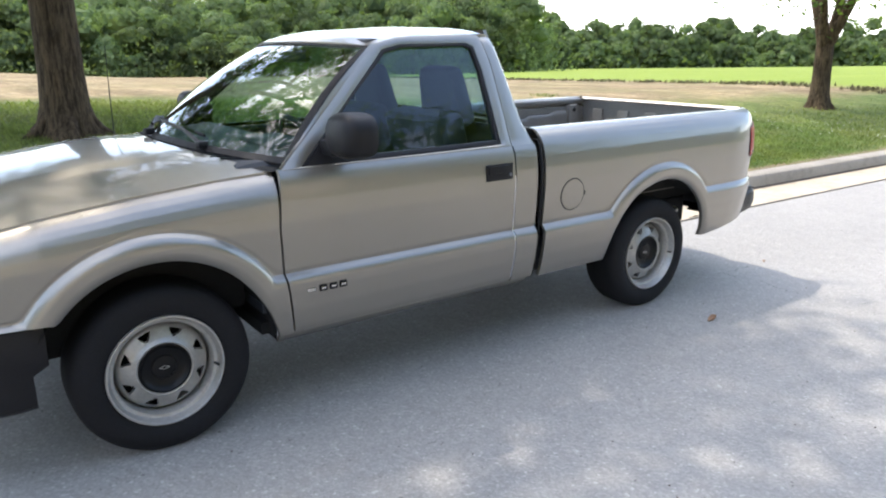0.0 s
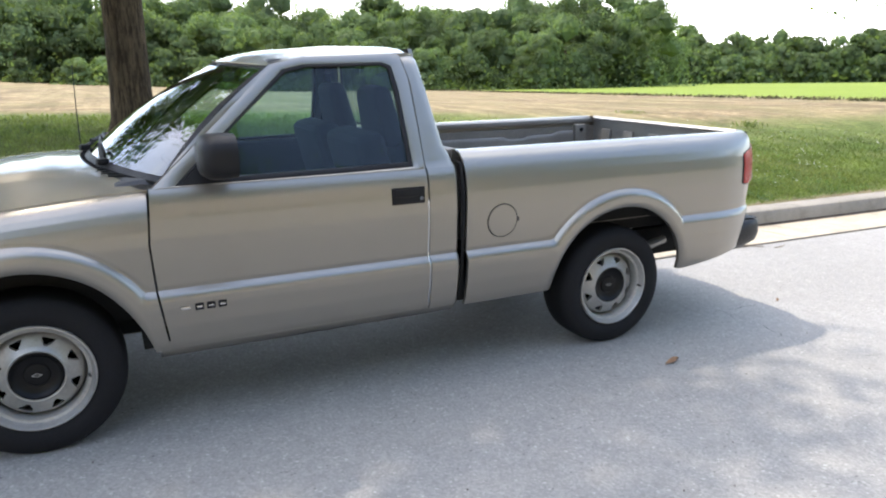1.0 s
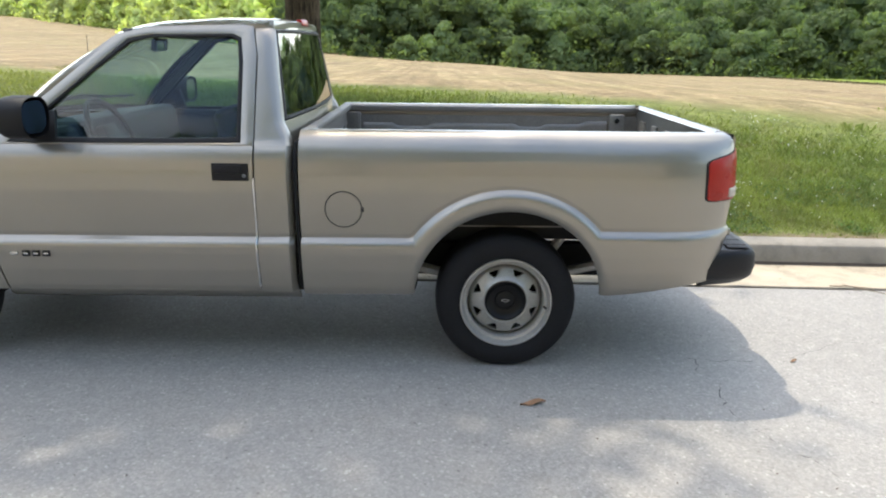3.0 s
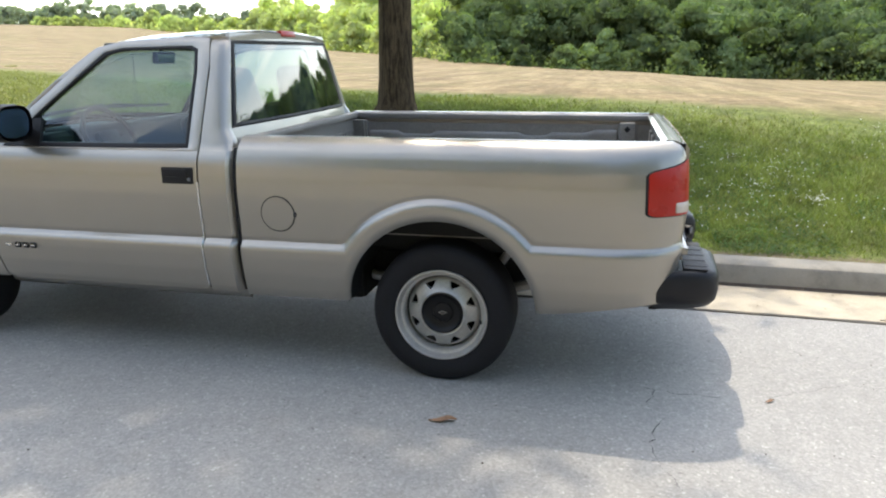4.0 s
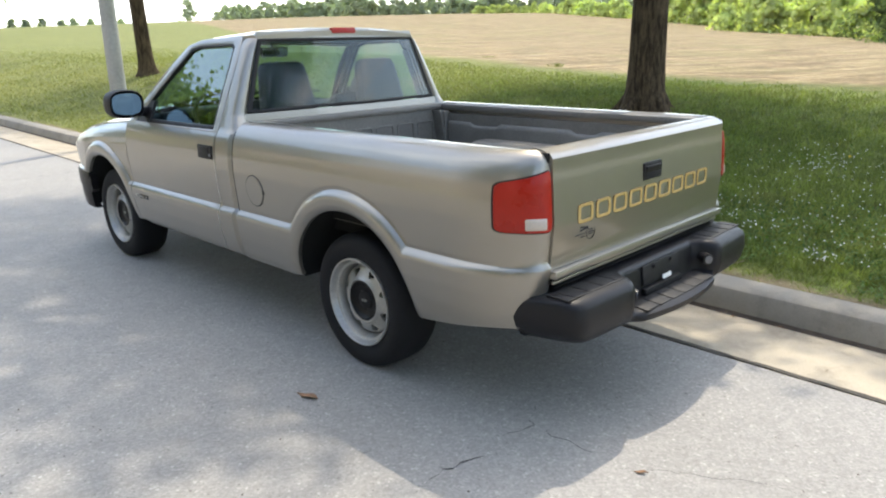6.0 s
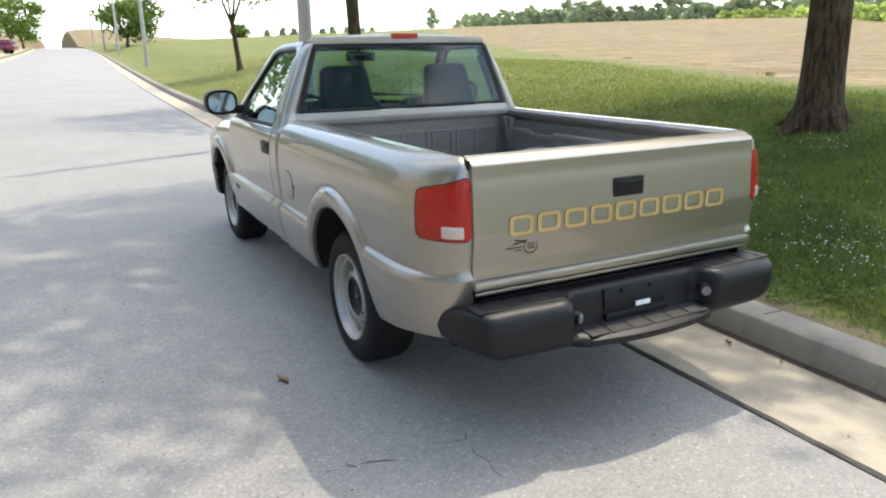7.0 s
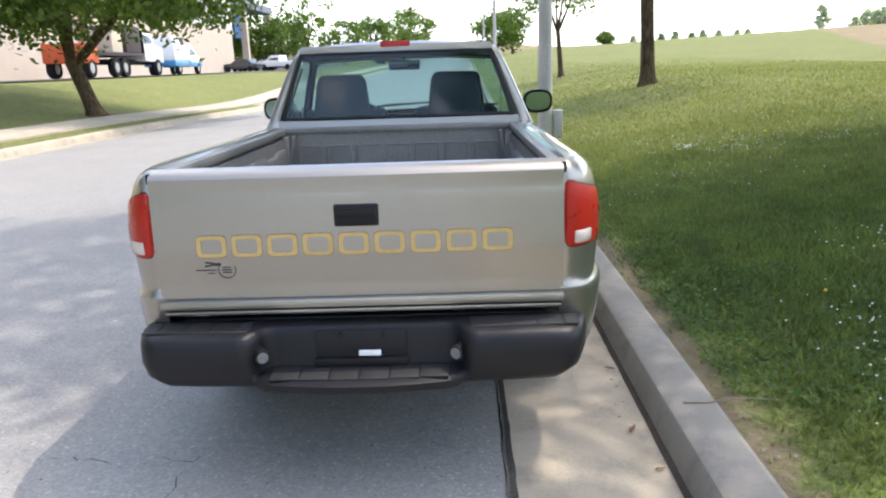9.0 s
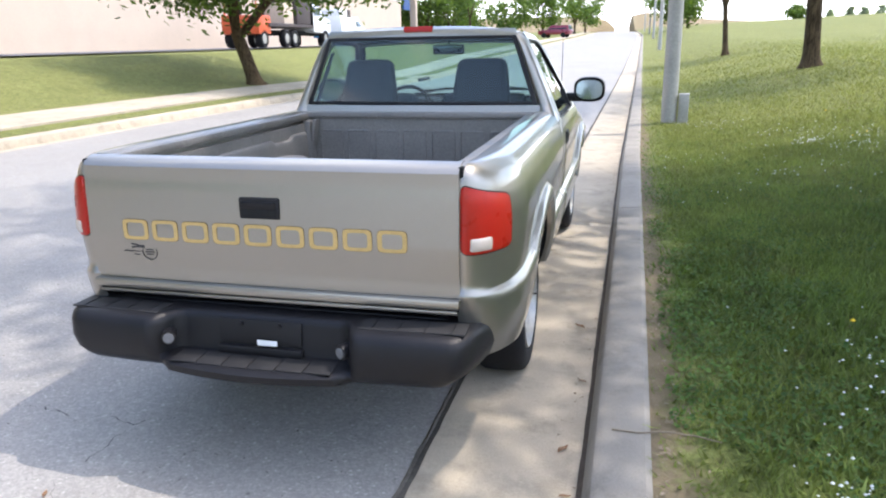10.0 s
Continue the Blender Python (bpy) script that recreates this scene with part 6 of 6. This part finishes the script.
def curled_leaf(x, y, length, turn, label, mat=None):
    rng = random.Random(int(x * 100))
    rows = []
    for i in range(9):
        t = i / 8
        w = 0.13 * length * math.sin(math.pi * min(t * 1.05, 1)) ** 0.8
        rows.append([(length * (t - 0.5), w * q * (1 + 0.3 * rng.random()), 0.004 + length * (0.06 * abs(q) * (1 + 0.5 * math.sin(7 * t)) + 0.03 * math.sin(5 * t))) for q in (-1, -0.5, 0, 0.5, 1)])
    bm = lattice(rows)
    ob = part("dead_leaf", returned(bm, (0, 0, -0.002)), mat or DEAD_LEAF, None, label, 0)
    ob.matrix_world = pose(x, y, road_z(y) + crown(x - skew(y)) + 0.002 if x < 0.5 else -0.034, 0, 0, turn)
    tagged(ob, "", "leaf")


curled_leaf(-1.19, -0.095, 0.115, 104, "curled dry brown leaf lying on the asphalt")
curled_leaf(1.03, -0.72, 0.07, 60, "small dry brown leaf lying in the gutter")
curled_leaf(1.02, 0.55, 0.08, 130, "small dry brown leaf lying in the gutter")
curled_leaf(1.06, -1.02, 0.045, 20, "small dry brown leaf lying in the gutter")
curled_leaf(1.08, -1.27, 0.035, 75, "small dry brown leaf lying in the gutter")
curled_leaf(1.07, -0.12, 0.04, 150, "small dry brown leaf lying in the gutter")
curled_leaf(0.72, -2.02, 0.035, 40, "small dry brown leaf lying in the gutter")
curled_leaf(-0.70, -1.44, 0.05, 120, "small dry brown leaf lying on the asphalt")
curled_leaf(-2.0, -1.4, 0.05, 70, "small dry brown leaf lying on the asphalt")


def crack(points, width, seed):
    rng = random.Random(seed)
    left, right = [], []
    for p, q in zip(points, points[1:]):
        n = max(int(math.dist(p, q) / 0.04), 1)
        for k in range(n):
            x, y = p[0] + (q[0] - p[0]) * k / n + rng.uniform(-0.015, 0.015), p[1] + (q[1] - p[1]) * k / n + rng.uniform(-0.015, 0.015)
            w = width * rng.uniform(0.2, 1.0)
            z = road_z(y) + crown(x - skew(y)) + 0.0025
            left.append((x - w, y, z))
            right.append((x + w, y + w, z))
    bm = lattice([left, right])
    bmesh.ops.recalc_face_normals(bm, faces=bm.faces)
    tagged(part("crack", bm, INK, None, "thin dark crack in the asphalt", 0), "", "crack", "", "structure")


crack([(-0.55, -0.87), (-0.70, -0.945), (-0.86, -0.925), (-1.0, -0.96), (-1.18, -0.925), (-1.30, -0.94), (-1.42, -0.985), (-1.52, -1.03), (-1.63, -1.11), (-1.76, -1.14)], 0.0042, 1)
crack([(-0.71, -1.02), (-0.70, -1.12), (-0.71, -1.20), (-0.73, -1.30)], 0.0028, 2)
crack([(-0.72, -1.37), (-0.56, -1.6), (-0.44, -1.85), (-0.45, -2.03)], 0.0011, 3)
crack([(-8.0, 6.4), (-4.0, 6.6), (-1.0, 6.9), (0.5, 7.0)], 0.011, 4)


# a twig lying on the kerb
twig = part("twig", tube([(1.21, -0.78, 0.1115), (1.30, -0.795, 0.116), (1.40, -0.78, 0.124), (1.50, -0.81, 0.136), (1.58, -0.85, 0.144)], [0.0038, 0.0034, 0.003, 0.0026, 0.002], 6), DRY, None, "thin dry twig lying on the kerb", 60)
tagged(twig, "", "twig")
for path in (((0.52, -2.26), (0.50, -2.38), (0.45, -2.51)), ((0.545, -2.36), (0.45, -2.45), (0.345, -2.53)), ((0.33, -2.62), (0.31, -2.68), (0.32, -2.73))):
    straws = part("twig", tube([(x, y, -0.009 + 0.005 * k) for k, (x, y) in enumerate(path)], [0.004, 0.0036, 0.0028], 6), DRY, None, "thin dry twig lying at the asphalt seam", 60)
    tagged(straws, "", "twig", "twigs at the seam")


# ---------------------------------------------------------------- poles
def build_pole(x, y, radius, height, label, arm=True):
    z = land(x, y)
    pole = thing("street_pole", label, "pole", "roadside poles", "", (x, y, z))
    part("shaft", tube([(0, 0, -0.2), (0, 0, 0.4), (0, 0, height)], [radius, radius, radius * 0.7], 18), POLE, pole, "", 60)
    return pole


pole = build_pole(1.94, 9.41, 0.125, 10, "tall grey metal light pole with small box at its foot")
part("foot_box", block((0.16, 0.16, 0.5), (0.22, -0.02, 0.24), (0, 0, 0), 0.02), POLE, pole)
for y in (52, 88, 128, 165):
    build_pole(2.5 + skew(min(y, 120)), y, 0.14, 10, "slim grey light pole far along the road")


# ---------------------------------------------------------------- across the road: lot, hall, vehicles
def build_lot():
    rows = []
    for sx in np.linspace(-44, -17.5, 12):
        rows.append([(sx, y, land(sx, y) + 0.05) for y in np.linspace(-20, 125, 60)])
    bm = lattice(rows)
    bmesh.ops.recalc_face_normals(bm, faces=bm.faces)
    tagged(part("parking_lot", bm, LOT, None, "dark asphalt parking lot across the road", 60), "", "parking lot", "", "structure")


def build_hall():
    """The big box hall with beige lower wall, grey upper band and an entrance canopy."""
    hall = thing("hall", "large windowless hall with beige wall, grey band and entrance canopy", "building", "", "", (-26.0, 37.5, 0.0))
    part("lower_wall", block((30, 97, 6.3), (-15, 0, 3.15)), WALL_LOW, hall, "", 0)
    part("upper_wall", block((30.1, 97.1, 5.0), (-15, 0, 8.8)), WALL_TOP, hall, "", 0)
    part("roof_edge", block((30.4, 97.4, 0.3), (-15, 0, 11.42)), WALL_TOP, hall, "", 0)
    can = part("canopy", block((8, 22, 1.0), (-4.2, 59.6, 9.9), (0, 0, 0), 0.05), CANOPY, hall, "", 0)
    for x, y in ((-0.8, 57.0), (-0.8, 70.0), (-7.5, 70.0)):
        part("canopy_post", block((0.8, 0.8, 9.4), (x, y, 4.7)), WALL_LOW, can, "", 0)
    part("sign_panel", block((0.2, 2.6, 3.0), (0.2, 50.2, 6.9)), BLUE, hall, "", 0)


def road_wheel(parent, x, y, r, w=0.25):
    ob = part("wheel", lathe([(0.0, w / 2 - 0.03), (r * 0.55, w / 2 - 0.03), (r * 0.6, w / 2), (r * 0.92, w / 2), (r, w / 4), (r, -w / 4), (r * 0.92, -w / 2), (0, -w / 2)], 24), RUBBER, parent, "", 30)
    ob.matrix_basis = pose(x, y, r)
    part("rim", lathe([(0.0, w / 2 - 0.01), (r * 0.5, w / 2 - 0.015), (r * 0.58, w / 2 - 0.04)], 20), STEEL, ob)
    part("rim", lathe([(0.0, -w / 2 + 0.01), (r * 0.5, -w / 2 + 0.015), (r * 0.58, -w / 2 + 0.04)], 20), STEEL, ob)


def hull(outline, half, belt, inset, bevel=0.04):
    """A vehicle body from its side outline of (y, z) points; above the belt it leans inwards."""
    bm = bmesh.new()
    sides = []
    for s in (-1, 1):
        sides.append([bm.verts.new((s * (half - inset * smoothstep(belt, belt + 0.6, z)), y, z)) for y, z in outline])
    bm.faces.new(sides[0])
    bm.faces.new(sides[1][::-1])
    for k in range(len(outline)):
        q = (k + 1) % len(outline)
        bm.faces.new((sides[0][q], sides[0][k], sides[1][k], sides[1][q]))
    bmesh.ops.recalc_face_normals(bm, faces=bm.faces)
    bmesh.ops.bevel(bm, geom=bm.edges[:], offset=bevel, segments=2, affect="EDGES", profile=0.6)
    return bm


def side_glass(parent, loop, half, belt, inset):
    for s in (-1, 1):
        bm = bmesh.new()
        bm.faces.new([bm.verts.new((s * (half + 0.012 - inset * smoothstep(belt, belt + 0.6, z)), y, z)) for y, z in loop])
        part("side_window", returned(bm, (-s * 0.01, 0, 0)), CAR_GLASS, parent, "", 0)


def across(parent, loop, half):
    """A pane from side to side through two (y, z) points."""
    (y0, z0), (y1, z1) = loop
    bm = bmesh.new()
    bm.faces.new([bm.verts.new(p) for p in ((-half, y0, z0), (half, y0, z0), (half * 0.86, y1, z1), (-half * 0.86, y1, z1))])
    part("windscreen", returned(bm, (0, 0, -0.01)), CAR_GLASS, parent, "", 0)


def build_suv(x, y, turn, paint, label, group="parked cars"):
    car = thing("parked_car", label, "car", group)
    body = [(-2.3, 0.45), (-2.35, 0.95), (-2.2, 1.05), (-2.0, 1.68), (0.35, 1.72), (1.0, 1.12), (2.2, 1.0), (2.35, 0.75), (2.3, 0.42)]
    part("body", hull(body, 0.9, 1.05, 0.22), paint, car, "", 35)
    side_glass(car, [(-1.9, 1.12), (-1.75, 1.58), (0.25, 1.60), (0.78, 1.14)], 0.9, 1.05, 0.22)
    across(car, ((1.0, 1.14), (0.42, 1.66)), 0.78)
    across(car, ((-2.24, 1.12), (-2.06, 1.62)), 0.76)
    for wy in (-1.4, 1.45):
        for s in (-1, 1):
            road_wheel(car, s * 0.82, wy, 0.36)
    car.matrix_world = pose(x, y, land(x, y) + 0.05, 0, 0, turn)
    return car


def build_sedan(x, y, turn, paint, label):
    car = thing("parked_car", label, "car", "parked cars")
    body = [(-2.2, 0.35), (-2.25, 0.8), (-1.6, 0.92), (-1.0, 1.38), (0.3, 1.42), (1.0, 0.95), (2.1, 0.82), (2.25, 0.6), (2.2, 0.32)]
    part("body", hull(body, 0.86, 0.9, 0.25), paint, car, "", 35)
    side_glass(car, [(-1.4, 0.96), (-0.95, 1.30), (0.22, 1.33), (0.75, 0.97)], 0.86, 0.9, 0.25)
    across(car, ((1.0, 0.97), (0.36, 1.38)), 0.72)
    across(car, ((-1.6, 0.95), (-1.06, 1.34)), 0.72)
    for wy in (-1.35, 1.35):
        for s in (-1, 1):
            road_wheel(car, s * 0.78, wy, 0.32)
    car.matrix_world = pose(x, y, land(x, y) + 0.05, 0, 0, turn)


def build_white_pickup(x, y, turn):
    car = thing("white_pickup", "white pickup truck parked on the lot", "pickup truck", "parked cars")
    body = [(-2.6, 0.5), (-2.62, 1.1), (-0.5, 1.12), (-0.45, 1.75), (0.75, 1.78), (1.3, 1.2), (2.5, 1.08), (2.6, 0.8), (2.55, 0.48)]
    part("body", hull(body, 0.92, 1.12, 0.18), VAN_WHITE, car, "", 35)
    side_glass(car, [(-0.35, 1.2), (-0.32, 1.64), (0.65, 1.66), (1.05, 1.22)], 0.92, 1.12, 0.18)
    across(car, ((1.3, 1.22), (0.82, 1.72)), 0.8)
    for s in (-1, 1):
        part("ladder_rail", tube([(s * 0.8, -2.5, 1.1), (s * 0.8, -2.5, 1.9), (s * 0.8, 0.9, 1.9)], 0.03, 6), BLACK, car)
    for wy in (-1.6, 1.7):
        for s in (-1, 1):
            road_wheel(car, s * 0.84, wy, 0.38)
    car.matrix_world = pose(x, y, land(x, y) + 0.05, 0, 0, turn)


def build_service_van(x, y, turn):
    van = thing("service_truck", "white service truck with blue lower stripe and tool boxes", "truck", "parked cars")
    cab = [(0.6, 0.5), (0.6, 2.0), (1.5, 2.02), (2.1, 1.3), (2.9, 1.15), (3.0, 0.55)]
    part("cab", hull(cab, 0.98, 1.3, 0.16), VAN_WHITE, van, "", 35)
    part("cab_stripe", hull([(0.6, 0.5), (0.6, 0.85), (3.03, 0.85), (3.0, 0.52)], 1.0, 3, 0, 0.02), VAN_BLUE, van, "", 35)
    part("box_stripe", block((2.1, 3.4, 0.4), (0, -1.2, 0.75), (0, 0, 0), 0.03), VAN_BLUE, van)
    part("tool_box", block((2.08, 3.36, 1.0), (0, -1.2, 1.45), (0, 0, 0), 0.04), VAN_WHITE, van)
    part("upper_box", block((1.8, 1.7, 0.55), (0, -1.9, 2.2), (0, 0, 0), 0.04), VAN_WHITE, van)
    part("compressor", block((0.7, 0.6, 0.6), (0.3, 0.1, 2.2), (0, 0, 0), 0.04), CARGO, van)
    side_glass(van, [(0.75, 1.35), (0.78, 1.88), (1.4, 1.9), (1.8, 1.37)], 0.98, 1.3, 0.16)
    across(van, ((2.1, 1.34), (1.55, 1.95)), 0.84)
    for wy in (-1.9, 2.2):
        for s in (-1, 1):
            road_wheel(van, s * 0.88, wy, 0.4)
    van.matrix_world = pose(x, y, land(x, y) + 0.05, 0, 0, turn)


def build_flatbed(x, y, turn):
    rig = thing("flatbed_truck", "heavy flatbed truck with orange loader, dark load and white cab", "truck", "parked cars")
    cab = [(3.0, 0.9), (3.0, 2.7), (4.2, 2.75), (4.7, 1.9), (6.0, 1.7), (6.1, 0.8)]
    part("cab", hull(cab, 1.1, 1.9, 0.12), VAN_WHITE, rig, "", 35)
    side_glass(rig, [(3.2, 1.95), (3.2, 2.55), (4.05, 2.58), (4.4, 1.98)], 1.1, 1.9, 0.12)
    across(rig, ((4.72, 1.95), (4.28, 2.65)), 0.95)
    part("chassis", block((0.9, 9.6, 0.3), (0, 1.2, 0.85), (0, 0, 0), 0.03), DARK, rig)
    part("flat_deck", block((2.4, 6.6, 0.2), (0, -0.6, 1.25), (0, 0, 0), 0.02), CARGO, rig)
    part("load", block((2.2, 2.2, 1.5), (0, 1.4, 2.12), (0, 0, 0), 0.06), CARGO, rig)
    part("crate", block((1.9, 1.4, 1.2), (0, -0.6, 1.95), (0, 0, 0), 0.05), WALL_LOW, rig)
    loader = part("loader_body", block((2.2, 1.6, 1.0), (0, -4.3, 1.25), (0, 0, 0), 0.08), ORANGE, rig, "orange truck-mounted loader")
    for s in (-1, 1):
        part("loader_mast", block((0.12, 0.14, 2.4), (s * 0.7, -3.55, 2.3), (0, 0, 0), 0.02), BLACK, loader)
        part("loader_guard", tube([(s * 0.95, -4.9, 1.7), (s * 0.95, -4.9, 3.2), (s * 0.95, -3.8, 3.2)], 0.05, 6), ORANGE, loader)
        road_wheel(loader, s * 0.9, -4.4, 0.5, 0.4)
    part("guard_bar", block((2.0, 0.08, 0.1), (0, -4.9, 3.2)), BLACK, loader)
    part("mast_bar", block((1.5, 0.1, 0.12), (0, -3.55, 3.45)), BLACK, loader)
    part("headboard", block((2.3, 0.1, 1.4), (0, 2.75, 2.0)), BLACK, rig)
    for wy in (-1.5, -0.3, 4.9):
        for s in (-1, 1):
            road_wheel(rig, s * 1.0, wy, 0.52, 0.35)
    rig.matrix_world = pose(x, y, land(x, y) + 0.05, 0, 0, turn)


build_lot()
build_hall()
build_flatbed(-19.5, 39.0, 2)
build_service_van(-19.2, 48.5, 2)
build_white_pickup(-20.5, 86.0, 70)
build_suv(-8.6, 104.0, 75, CAR_RED, "dark red sport utility car at the far driveway")
for k, (x, y, m, t) in enumerate(((-24, 82, CAR_DARK, "dark"), (-27, 88, CAR_RED, "dark red"), (-22, 92, CAR_DARK, "dark"), (-26, 100, VAN_WHITE, "white"), (-21, 106, CAR_DARK, "dark"))):
    build_sedan(x, y, 80 + 5 * k, m, t + " car parked on the far lot")
